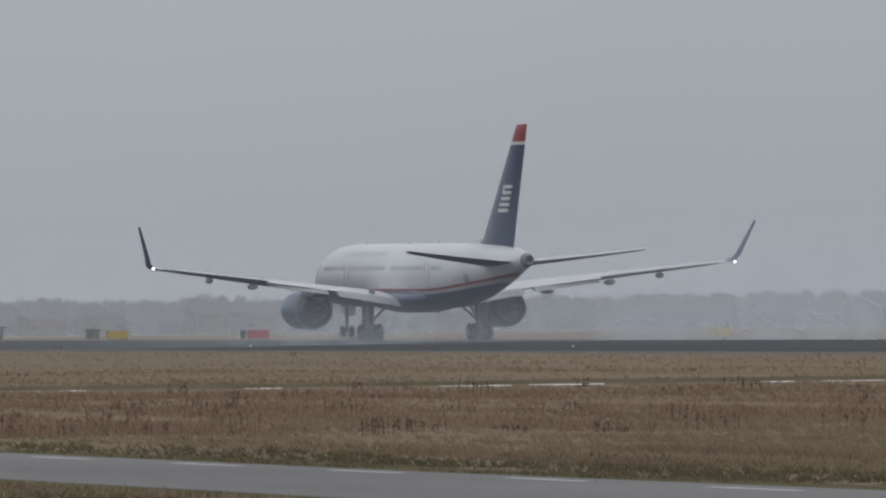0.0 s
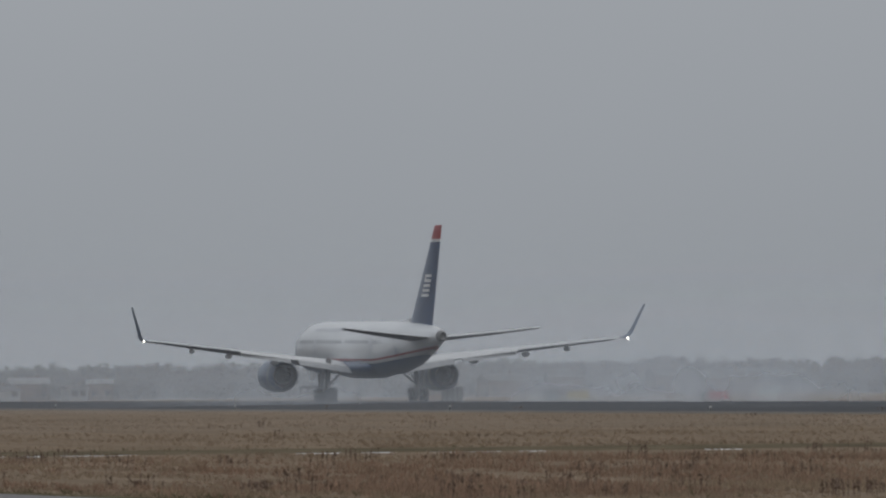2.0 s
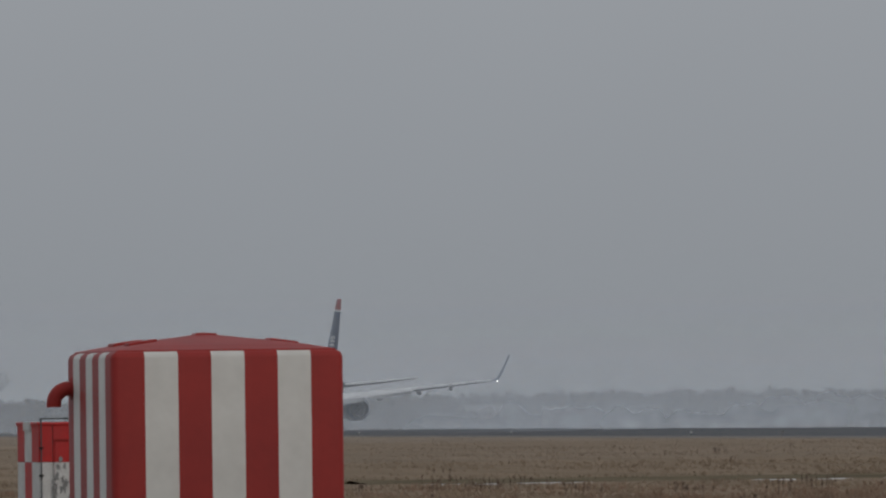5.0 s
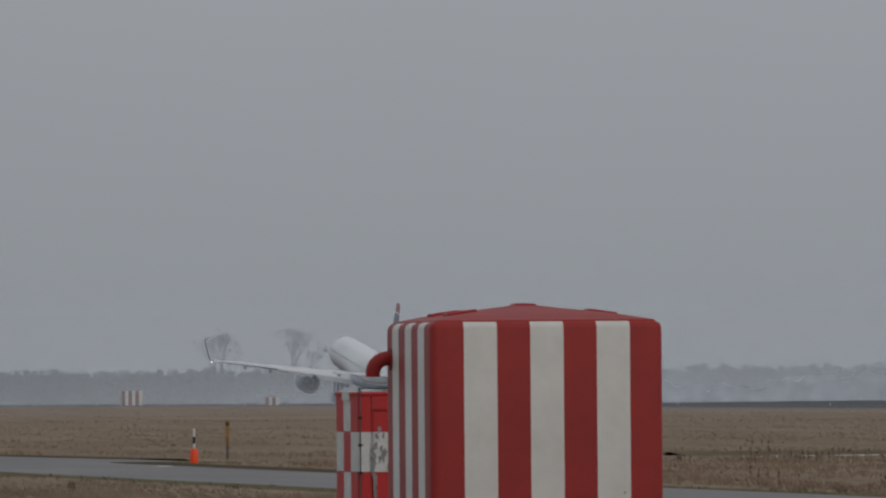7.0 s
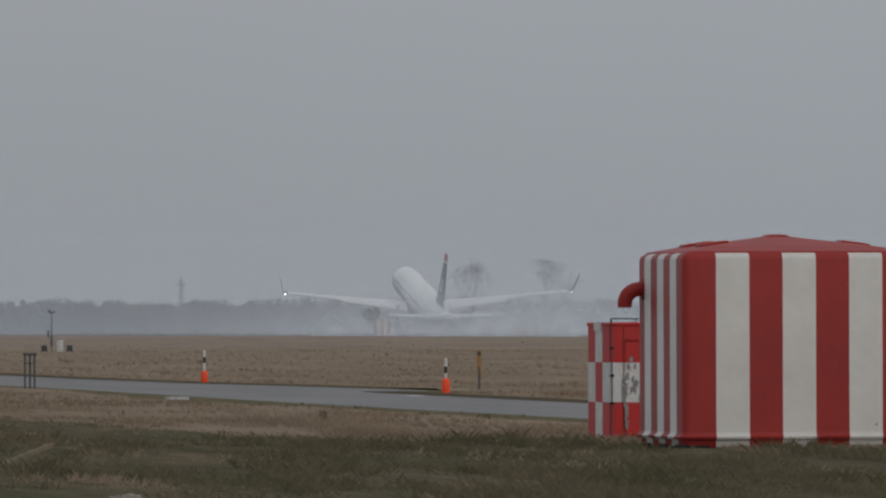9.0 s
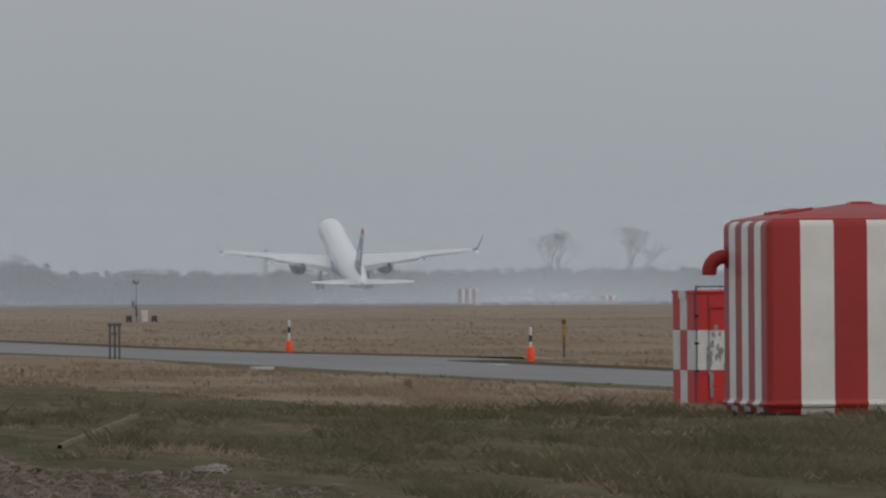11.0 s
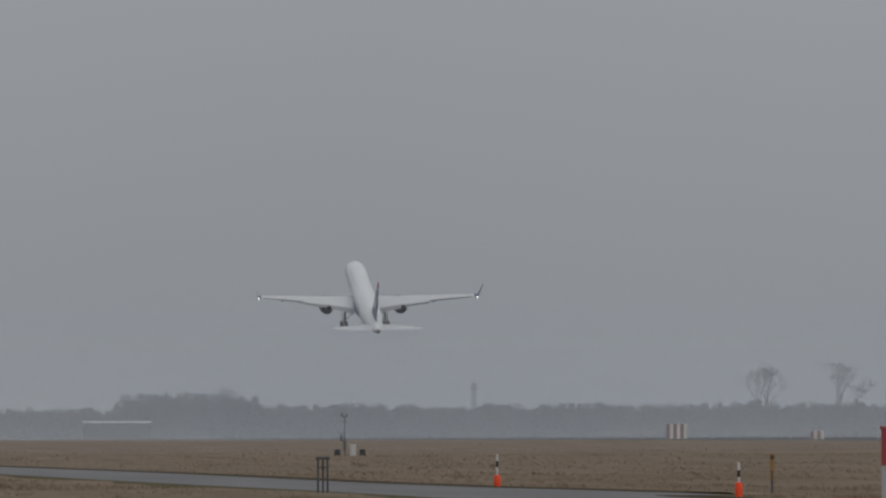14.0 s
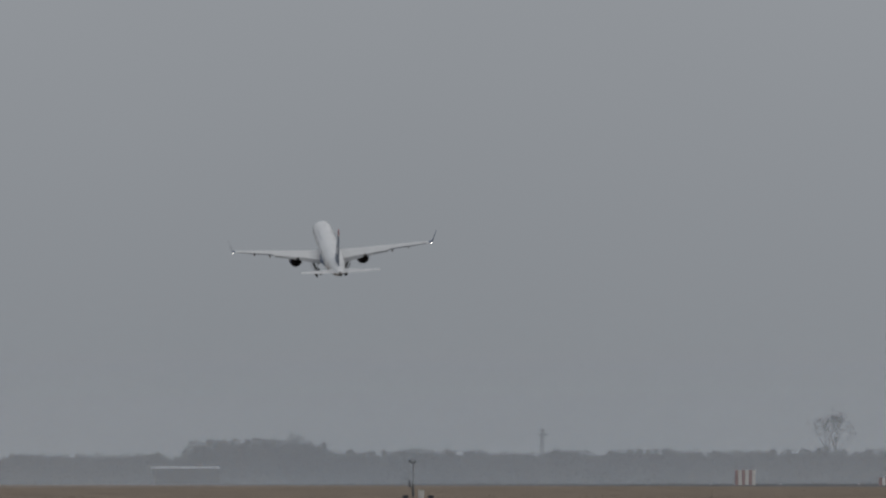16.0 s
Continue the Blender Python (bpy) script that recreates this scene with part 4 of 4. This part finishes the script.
# dead dock weeds
def weeds(count, seed, test, low, high, dep0, dep1, label):
    rng = random.Random(seed)
    bm_v, bm_f = [], []
    for x, y, h in scatter(count, dep0, dep1, 3, 19.3, test, low, high, seed):
        for s in range(rng.randint(3, 9)):
            bx, by = x + rng.gauss(0, 0.2), y + rng.gauss(0, 0.3)
            tx, ty = bx + rng.gauss(0, 0.08 * h), by + rng.gauss(0, 0.08 * h)
            i = len(bm_v)
            w = 0.008
            bm_v += [(bx - w, by, -0.06), (bx + w, by, -0.06), (tx, ty, h), (bx, by - w, -0.06)]
            bm_f += [(i, i + 1, i + 2), (i + 1, i + 3, i + 2), (i + 3, i, i + 2)]
            for q in range(7):
                k = rng.uniform(0.35, 1.0)
                cx, cy, cz = bx + (tx - bx) * k, by + (ty - by) * k, h * k
                r = rng.uniform(0.008, 0.022)
                i = len(bm_v)
                bm_v += [(cx + rng.gauss(0, r), cy + rng.gauss(0, r), cz + rng.gauss(0, r * 1.3)) for _ in range(4)]
                bm_f += [(i, i + 1, i + 2), (i, i + 2, i + 3), (i, i + 1, i + 3), (i + 1, i + 2, i + 3)]
    me = bpy.data.meshes.new("dead_weeds")
    me.from_pydata(bm_v, [], bm_f)
    me.materials.append(m_weed)
    tagged(new("dead_weeds", me), label, "weeds", kind="stuff")


def weedy(x, y, r):
    return x > 34 and r.random() < max(0.03, 0.35 + 1.3 * noise.noise((x * 0.10, y * 0.035, 20)))


weeds(95, 11, lambda x, y, r: weedy(x, y, r) and y < 236, 0.12, 0.42, 0.42, 0.70, "dark brown dead dock stalks standing in the dry grass")
weeds(26, 12, lambda x, y, r: x > 33 and y > 240, 0.15, 0.4, 0.16, 0.42, "dark dead weeds scattered far over the field")
weeds(7, 13, lambda x, y, r: x < 24 and 128 < y < 240, 0.1, 0.22, 0.40, 0.8, "small dead weeds on the bank before the road")

# ditch across the field, with slivers of ice
rng = random.Random(4)
ditch_x = [45 + 2.0 * i for i in range(49)]
ribbon("ditch_bank", [(x, 238.4 + 0.5 * noise.noise((x * 0.2, 0, 3))) for x in ditch_x], [(x, 241.0 + 0.5 * noise.noise((x * 0.2, 5, 3))) for x in ditch_x], 0.0, m_bank, "dark muddy bank of a shallow ditch", "ditch", 3, 0.07)
x = 46.0
while x < 140:
    w = rng.uniform(0.5, 2.2)
    yb = 236.2 + rng.uniform(-0.5, 0.6)
    deep = rng.uniform(0.15, 0.8)
    ribbon("ice", [(x, yb + 0.4), (x + w * 0.3, yb), (x + w * 0.7, yb + 0.05), (x + w, yb + 0.3)], [(x, yb + 0.5), (x + w * 0.3, yb + deep), (x + w * 0.7, yb + deep * 0.9), (x + w, yb + 0.45)], -0.012, m_ice, "sliver of pale ice in a shallow ditch", "ice", 1)
    x += w + rng.choice((0.1, 0.3, 0.6, 1.2, 4.0))
tuft_mesh("bank_grass", [(rng.uniform(45, 142), 241.2 + rng.gauss(0, 0.5), rng.uniform(0.08, 0.2)) for _ in range(900)], m_green, "dark grass along the ditch bank", "grass", width=0.04)

# trodden track, brush pile and slabs in the foreground
ribbon("track", [(13.02 - 0.163 * i + 0.05 * noise.noise((i * 0.7, 0, 0)), 134.0 - 1.25 * i) for i in range(22)], [(13.06 - 0.163 * i + 0.05 * noise.noise((i * 0.7, 0, 0)), 134.0 - 1.25 * i) for i in range(22)], 0.085, m_track, "narrow pale trodden track over the turf", "track", 1)


def brush_pile():
    rng = random.Random(8)
    vs, fs = [], []
    for i in range(9000):
        cx, cy = rng.uniform(6.0, 9.9), rng.uniform(80, 103)
        if cx > 8.3 + 1.5 * noise.noise((cy * 0.15, 3, 0)) + (103 - cy) * 0.06:
            continue
        hgt = max(0.03, 0.07 + 0.12 * noise.noise((cx * 2.4, cy * 0.35, 0)))
        c = Vector((cx, cy, rng.uniform(-0.03, hgt)))
        d = Vector((rng.gauss(0, 1), rng.gauss(0, 0.8), rng.gauss(0.1, 0.35))).normalized()
        u = d.cross(Vector((0.3, 0.5, 0.8))).normalized()
        v = d.cross(u)
        half, r = rng.uniform(0.03, 0.10), rng.uniform(0.003, 0.009)
        k = len(vs)
        for e, q in ((-half, r), (half, r * 0.4)):
            vs += [tuple(c + d * e + (u * math.cos(a) + v * math.sin(a)) * q) for a in (0, 2.1, 4.2)]
        fs += [(k, k + 1, k + 4, k + 3), (k + 1, k + 2, k + 5, k + 4), (k + 2, k, k + 3, k + 5), (k, k + 2, k + 1), (k + 3, k + 4, k + 5)]
    me = bpy.data.meshes.new("brush_pile")
    me.from_pydata(vs, [], fs)
    me.materials.append(m_reed)
    tagged(new("brush_pile", me), "low litter of rotting brown reeds on bare turf", "brush", kind="stuff")


def clump(name, x, y, rx, rz, mat, label, category, seed):
    """A crumpled low lump."""
    bm = bmesh.new()
    bmesh.ops.create_icosphere(bm, subdivisions=4, radius=1.0)
    for v in bm.verts:
        k = 1 + 0.45 * noise.noise(v.co * 1.6 + Vector((seed, 0, 0))) + 0.25 * noise.noise(v.co * 5 + Vector((0, seed, 0)))
        v.co = Vector((v.co.x * rx * k, v.co.y * rx * 1.6 * k, v.co.z * rz * k))
    ob = part(name, bm, mat, at=pose(x, y, rz * 0.25, 0, 12 * math.sin(seed), 0))
    tagged(ob, label, category)


brush_pile()
clump("reed_bundle", 9.1, 91.6, 0.13, 0.06, m_pale_reed, "crumpled pale grey clump of dead reed on turf", "reed clump", 1)
clump("reed_bundle", 9.74, 93.3, 0.20, 0.08, m_pale_reed, "crumpled pale grey clump of dead reed on turf", "reed clump", 5)
clump("soil_clod", 9.2, 101.4, 0.12, 0.09, m_bank, "dark clod of wet soil among reeds", "clod", 9)
clump("soil_clod", 8.05, 93.4, 0.16, 0.09, m_bank, "dark clod of wet soil among reeds", "clod", 12)
for x, y, w in ((23.7, 215.3, 0.42), (29.2, 217.2, 0.3)):
    root = thing("concrete_slab", pose(x, y, 0.02), "small pale concrete slab at the road edge", "slab")
    part("slab", box(-w / 2, w / 2, -0.5, 0.5, -0.05, 0.012, 0.004), m_pale, root)
for x in range(14):
    root = thing("runway_edge_light", pose(146.0, 411 + x * 61, 0.02 + land(146, 411 + x * 61)), "small runway edge light on a short stem", "runway light", "runway edge lights")
    part("stem", rod((0, 0, 0), (0, 0, 0.18), 0.05), m_steel, root)
    part("lens", rod((0, 0, 0.18), (0, 0, 0.30), 0.07, 0.04), m_pale, root)


# ------------------------------------------------------------------ far woods, trees, houses
def twig_cloud(vs, fs, rng, c, rx, ry, rz, n, size):
    for _ in range(n):
        while True:
            p = Vector((rng.uniform(-1, 1), rng.uniform(-1, 1), rng.uniform(-1, 1)))
            if p.length < 1:
                break
        q = Vector((c[0] + p.x * rx, c[1] + p.y * ry, c[2] + p.z * rz))
        i = len(vs)
        s = size * rng.uniform(0.5, 1.4)
        vs += [tuple(q + Vector((rng.gauss(0, s), rng.gauss(0, s), rng.gauss(0, s)))) for _ in range(4)]
        fs += [(i, i + 1, i + 2), (i, i + 2, i + 3)]


def far_woods():
    rng = random.Random(21)
    vs, fs = [], []
    az = 1.5
    while az < 20.0:
        base = 7.6 + 0.5 * noise.noise((az * 2.1, 0, 0)) + 0.9 * noise.noise((az * 7, 0, 5))
        if az < 5.05:
            base += (2.2 if az > 4.25 else -0.9) + 0.8 * noise.noise((az * 14, 2, 0))
        if az > 10.6:
            base += 1.0 * max(0, noise.noise((az * 5.0, 9, 0)) + 0.15)
        x, y = polar(az, 2300 + rng.uniform(-60, 60))
        z0 = land(x, y)
        twig_cloud(vs, fs, rng, (x, y, z0 + base * 0.42), 2.8, 8.0, base * 0.50, 300, 0.36)
        for _ in range(2):
            r = rng.uniform(0.7, 1.9)
            top = base * rng.choice((0.86, 0.94, 1.0, 1.04))
            twig_cloud(vs, fs, rng, (x + rng.gauss(0, 1.2), y, z0 + top - r * 0.7), r, r, r * 0.9, 70, 0.2)
        if az > 10.8 and rng.random() < 0.7:
            hx, hy = polar(az, 1860 + rng.uniform(-30, 30))
            tall = rng.uniform(2.4, 4.6)
            twig_cloud(vs, fs, rng, (hx, hy, land(hx, hy) + tall * 0.45), rng.uniform(1.0, 2.6), 2.0, tall * 0.5, 120, 0.16)
        az += 0.036
    me = bpy.data.meshes.new("far_woods")
    me.from_pydata(vs, [], fs)
    me.materials.append(m_wood_far)
    tagged(new("far_woods", me), "long line of bare winter woods far off in mist", "woods", kind="stuff")


far_woods()


def bare_tree(az, d, height, spread, seed):
    """A trunk that forks again and again into a fan of fine twigs."""
    rng = random.Random(seed)
    x, y = polar(az, d)
    root = thing("bare_tree", pose(x, y, land(x, y)), "tall bare winter tree with a fine twiggy crown", "tree", "tall bare trees")
    bm = bmesh.new()
    twigs = []

    def fork(a, way, length, r, level):
        b = a + way * length
        if level < 3:
            rod(a, b, r, r * 0.72, 6, bm)
        else:
            twigs.append((a, b, r))
        if level < 6:
            for _ in range(3):
                turn = Vector((rng.gauss(0, 0.42) * spread, rng.gauss(0, 0.42) * spread, rng.uniform(0.05, 0.5)))
                fork(b, (way + turn).normalized(), length * rng.uniform(0.62, 0.88), r * 0.62, level + 1)
    fork(Vector((0, 0, -0.1)), Vector((0.03, 0, 1)), height * 0.30, height * 0.022, 0)
    part("trunk", bm, m_twig, root)
    vs, fs = [], []
    for a, b, r in twigs:
        u = (b - a).cross(Vector((0.3, 0.9, 0.2))).normalized() * max(r, 0.034)
        v = (b - a).cross(u).normalized() * max(r, 0.034)
        i = len(vs)
        vs += [tuple(a + u), tuple(a - u * 0.5 + v), tuple(a - u * 0.5 - v), tuple(b)]
        fs += [(i, i + 1, i + 3), (i + 1, i + 2, i + 3), (i + 2, i, i + 3)]
    me = bpy.data.meshes.new("crown")
    me.from_pydata(vs, [], fs)
    me.materials.append(m_twig)
    new("crown", me).parent = root


bare_tree(7.985, 2260, 15.6, 1.0, 1)
bare_tree(8.417, 2260, 16.2, 1.1, 2)
for k, (az, h, s_) in enumerate(((4.42, 9.0, 1.2), (4.60, 9.4, 1.2), (4.85, 9.0, 1.2))):
    bare_tree(az, 2200, h, s_, 30 + k)


def house(az, d, w, depth, eaves, ridge, wall, roof, turn, label):
    x, y = polar(az, d)
    root = thing("house", pose(x, y, land(x, y), 0, 0, turn), label, "house", "houses beyond the runway")
    part("wall", box(-w / 2, w / 2, 0, depth, 0, eaves), wall, root)
    bm = loft([[(-w / 2 - 0.3, -0.3, eaves), (-w / 2 - 0.3, depth + 0.3, eaves), (-w / 2 - 0.3, depth / 2, ridge)], [(w / 2 + 0.3, -0.3, eaves), (w / 2 + 0.3, depth + 0.3, eaves), (w / 2 + 0.3, depth / 2, ridge)]])
    r = part("roof", bm, roof, root)
    part("chimney", box(w * 0.2, w * 0.2 + 0.6, depth * 0.45, depth * 0.6, ridge - 0.6, ridge + 0.6), m_brick, r)
    for i in range(max(2, int(w / 3))):
        u = -w / 2 + 1 + i * (w - 2) / max(1, int(w / 3) - 1 or 1)
        win = part("window", box(u - 0.55, u + 0.55, -0.05, 0.03, 0.9, min(1.9, eaves - 0.2)), m_signdark, root)
        part("sill", box(u - 0.65, u + 0.65, -0.15, 0.0, 0.8, 0.9), m_greywall, win)


for row in ((11.2, 1810, 8, 7, 2.0, 2.9, m_greywall, m_tile, 4), (11.38, 1840, 7, 7, 3.2, 4.4, m_brick, m_greywall, -5), (11.66, 1800, 3.5, 6, 2.2, 2.9, m_greywall, m_tile, 3), (11.79, 1830, 4.5, 7, 3.1, 4.0, m_brick, m_greywall, -8),
            (14.15, 1800, 7.5, 7, 3.0, 4.2, m_brick, m_tile, 5), (14.49, 1800, 6.4, 7, 3.5, 4.7, m_brick, m_tile, -6), (15.10, 1800, 6.2, 7, 3.7, 5.2, m_brick, m_tile, 2), (15.45, 1820, 11, 7, 3.2, 4.5, m_brick, m_tile, 8), (16.6, 1830, 8, 7, 3.0, 4.2, m_brick, m_tile, 3)):
    house(*row, "low house with pitched roof far off in mist")
house(4.25, 2000, 13, 12, 3.3, 3.75, m_tile, m_tinroof, 0, "long low shed with pale metal roof far off in mist")


def pylon():
    x, y = polar(6.306, 2200)
    root = thing("lattice_pylon", pose(x, y, land(x, y)), "slender lattice pylon with cross arms far off", "pylon")
    for dx, dy in ((-0.5, -0.5), (0.5, -0.5), (0.5, 0.5), (-0.5, 0.5)):
        part("leg", rod((dx, dy, 0), (dx * 0.4, dy * 0.4, 12.0), 0.09), m_greysteel, root)
    for i in range(10):
        z = 1 + i * 1.1
        part("brace", rod((-0.48 + i * 0.03, -0.48, z), (0.48 - i * 0.03, -0.48, z + 1.1), 0.05), m_greysteel, root)
    part("cross_arm", box(-1.2, 1.2, -0.15, 0.15, 11.0, 11.3), m_greysteel, root)
    part("cross_arm", box(-0.7, 0.7, -0.15, 0.15, 12.0, 12.25), m_greysteel, root)
    part("tip", rod((0, 0, 11.9), (0, 0, 13.4), 0.09, 0.04), m_greysteel, root)


pylon()


# ------------------------------------------------------------------ mist and spray
for y, a, hgt in ((340, 0.03, 8), (560, 0.06, 12), (880, 0.11, 16), (1250, 0.14, 20), (1700, 0.24, 24), (2080, 0.20, 28)):
    bm = bmesh.new()
    vs = [bm.verts.new(p) for p in ((-500, y, -3), (1500, y, -3), (1500, y, hgt), (-500, y, hgt))]
    bm.faces.new(vs)
    tagged(part("mist", bm, mist("thin_mist", a, 5.0, hgt)), "thin pale winter mist hanging over the airfield", "mist", kind="stuff")
bm = bmesh.new()
bm.faces.new([bm.verts.new(p) for p in ((-300, 1950, -3), (1200, 1950, -3), (1200, 1950, 5), (-300, 1950, 5))])
tagged(part("ground_mist", bm, mist("low_ground_mist", 0.22, -1.5, 5.0, 0.88)), "denser low mist lying before the far woods", "mist", kind="stuff")


def spray_material(name, strength):
    """Soft-edged patches of spray."""
    m = mist(name, 0.0, 0, 1)
    n, l = m.node_tree.nodes, m.node_tree.links
    mix = next(k for k in n if k.type == "MIX_SHADER")
    co, mp, grad = n.new("ShaderNodeTexCoord"), n.new("ShaderNodeMapping"), n.new("ShaderNodeTexGradient")
    grad.gradient_type = "QUADRATIC_SPHERE"
    noi, mul, k = n.new("ShaderNodeTexNoise"), n.new("ShaderNodeMath"), n.new("ShaderNodeMath")
    l.new(co.outputs["Generated"], mp.inputs["Vector"])
    mp.inputs["Location"].default_value = (-1, 0, -1)
    mp.inputs["Scale"].default_value = (2, 0, 2)
    l.new(mp.outputs[0], grad.inputs[0])
    noi.inputs["Scale"].default_value = 0.25
    l.new(co.outputs["Object"], noi.inputs["Vector"])
    mul.operation = k.operation = "MULTIPLY"
    l.new(grad.outputs["Fac"], mul.inputs[0])
    l.new(noi.outputs["Fac"], mul.inputs[1])
    l.new(mul.outputs[0], k.inputs[0])
    k.inputs[1].default_value = strength
    l.new(k.outputs[0], mix.inputs["Fac"])
    return m


m_spray = spray_material("wheel_spray", 0.75)
m_haze = spray_material("exhaust_haze", 1.1)
spray = thing("wheel_spray", pose(178.3, 570, 0), "pale spray and exhaust haze trailing low behind the airliner", "spray", kind="stuff")
for dx, dy, w, h in ((16, 12, 30, 11), (15, -22, 30, 11), (12, 30, 26, 5), (-14, 8, 26, 5)):
    bm = bmesh.new()
    bm.faces.new([bm.verts.new(p) for p in ((dx - w, dy, -h), (dx + w, dy, -h), (dx + w, dy, h), (dx - w, dy, h))])
    part("haze_sheet", bm, m_spray, spray)


drift = thing("drifting_haze", pose(205, 560, 0), "pale exhaust haze drifting off the runway on the wind", "haze", kind="stuff")
for dx, dy, w, h in ((0, 0, 38, 6), (16, 14, 46, 8)):
    bm = bmesh.new()
    bm.faces.new([bm.verts.new(p) for p in ((dx - w, dy, -h), (dx + w, dy, -h), (dx + w, dy, h), (dx - w, dy, h))])
    part("haze_sheet", bm, m_haze, drift)


# ------------------------------------------------------------------ motion
def motions():
    walk(plane, [(t, pose(x, y, z, nose, 0, 0) @ pose(0, 0, 0, 0, bank, 0)) for t, x, y, z, nose, bank in (
        (0, 178.4, 608.8, 0.02, 0.36, -0.15), (0.5, 178.4, 643.5, 0.02, 0.38, -0.12), (1, 178.3, 679, 0.02, 0.40, -0.05),
        (1.5, 178.4, 714.7, 0.02, 0.40, 0.08), (2, 178.4, 751, 0.02, 0.38, 0.1), (2.5, 178.4, 787.8, 0.02, 0.42, 0.15),
        (3, 178.2, 825.4, 0.02, 0.42, 0.12), (3.5, 178.3, 863.2, 0.02, 0.45, 0.05), (5, 178.2, 980.5, -0.10, 1.60, 0.2),
        (6, 178.1, 1060.7, -0.22, 3.50, 0.35), (6.5, 178, 1101.2, -0.28, 4.55, 0.3), (7, 177.8, 1141.8, -0.34, 5.50, 0.05),
        (7.5, 177.6, 1182.4, -0.40, 6.30, -0.22), (8, 177.3, 1222.8, -0.46, 6.80, -0.3), (8.5, 177, 1262.9, -0.52, 7.30, -0.28),
        (9, 176.4, 1303.1, -0.31, 8.60, -0.33), (9.5, 175.9, 1343.4, -0.12, 8.70, -0.42), (10, 175.2, 1384.2, 0.39, 10.40, -0.55),
        (12.5, 172.45, 1594.4, 7.44, 15.03, 0.45), (13, 171.9, 1636.7, 10.70, 16.10, 0.2), (13.5, 171.65, 1679.3, 14.33, 17.00, 0.05),
        (14, 171.2, 1722.1, 18.84, 16.80, -0.35), (14.5, 170.7, 1765.2, 23.74, 15.40, -0.75), (15, 170.1, 1808.4, 29.30, 14.10, -1.88),
        (15.5, 169.4, 1852, 33.79, 13.90, -2.9), (16, 168.7, 1895.9, 39.12, 14.50, -2.93))])
    # the wings bend up as they take the weight
    for ob in plane.children:
        if ob.name in ("left_wing", "right_wing"):
            side = -1 if ob.name == "left_wing" else 1
            pivot = pose(side * 1.5, 0, 2.6)
            walk(ob, [(t, pivot @ pose(0, 0, 0, 0, -side * a, 0) @ pivot.inverted()) for t, a in ((0, 0), (3.5, 0.1), (6, 0.9), (7.5, 2.3), (9, 3.4), (10, 3.9), (12.5, 4.1), (16, 4.0))])
        if ob.name.startswith("main_gear"):
            side = -1 if ob.name == "main_gear" else 1
            pivot = pose(side * 3.45, 0.25, 3.0)
            walk(ob, [(t, pose(0, 0, -d) @ pivot @ pose(0, 0, 0, 0, side * a, 0) @ pivot.inverted()) for t, a, d in ((0, 0, 0), (9, 0, 0), (10.5, 0, 0.35), (12, 0, 0.8), (15.1, 0, 0.8), (15.5, 9, 0.75), (16, 27, 0.6))])
    spray_rows = [(t, pose(178.3, y, -max(0.0, t - 10) * 2.2)) for t, y in ((0, 570.0), (1, 639.0), (2, 711.0), (3, 785.0), (3.5, 823.0), (5, 940.0), (6, 1022.0), (7, 1104.0), (8, 1186.0), (9, 1266.0), (10, 1330.0), (12.5, 1440.0), (16, 1500.0))]
    walk(spray, spray_rows)
    walk(drift, [(t, pose(x, y, z)) for t, x, y, z in ((0, 250, 560, 0), (3, 208, 700, 0), (6, 176, 840, 0), (8, 154, 885, 0), (9, 124, 905, 0), (10, 120, 906, 0), (11, 119, 906, -2), (12.5, 118, 906, -8), (13.5, 118, 906, -12), (16, 118, 906, -13))])


motions()
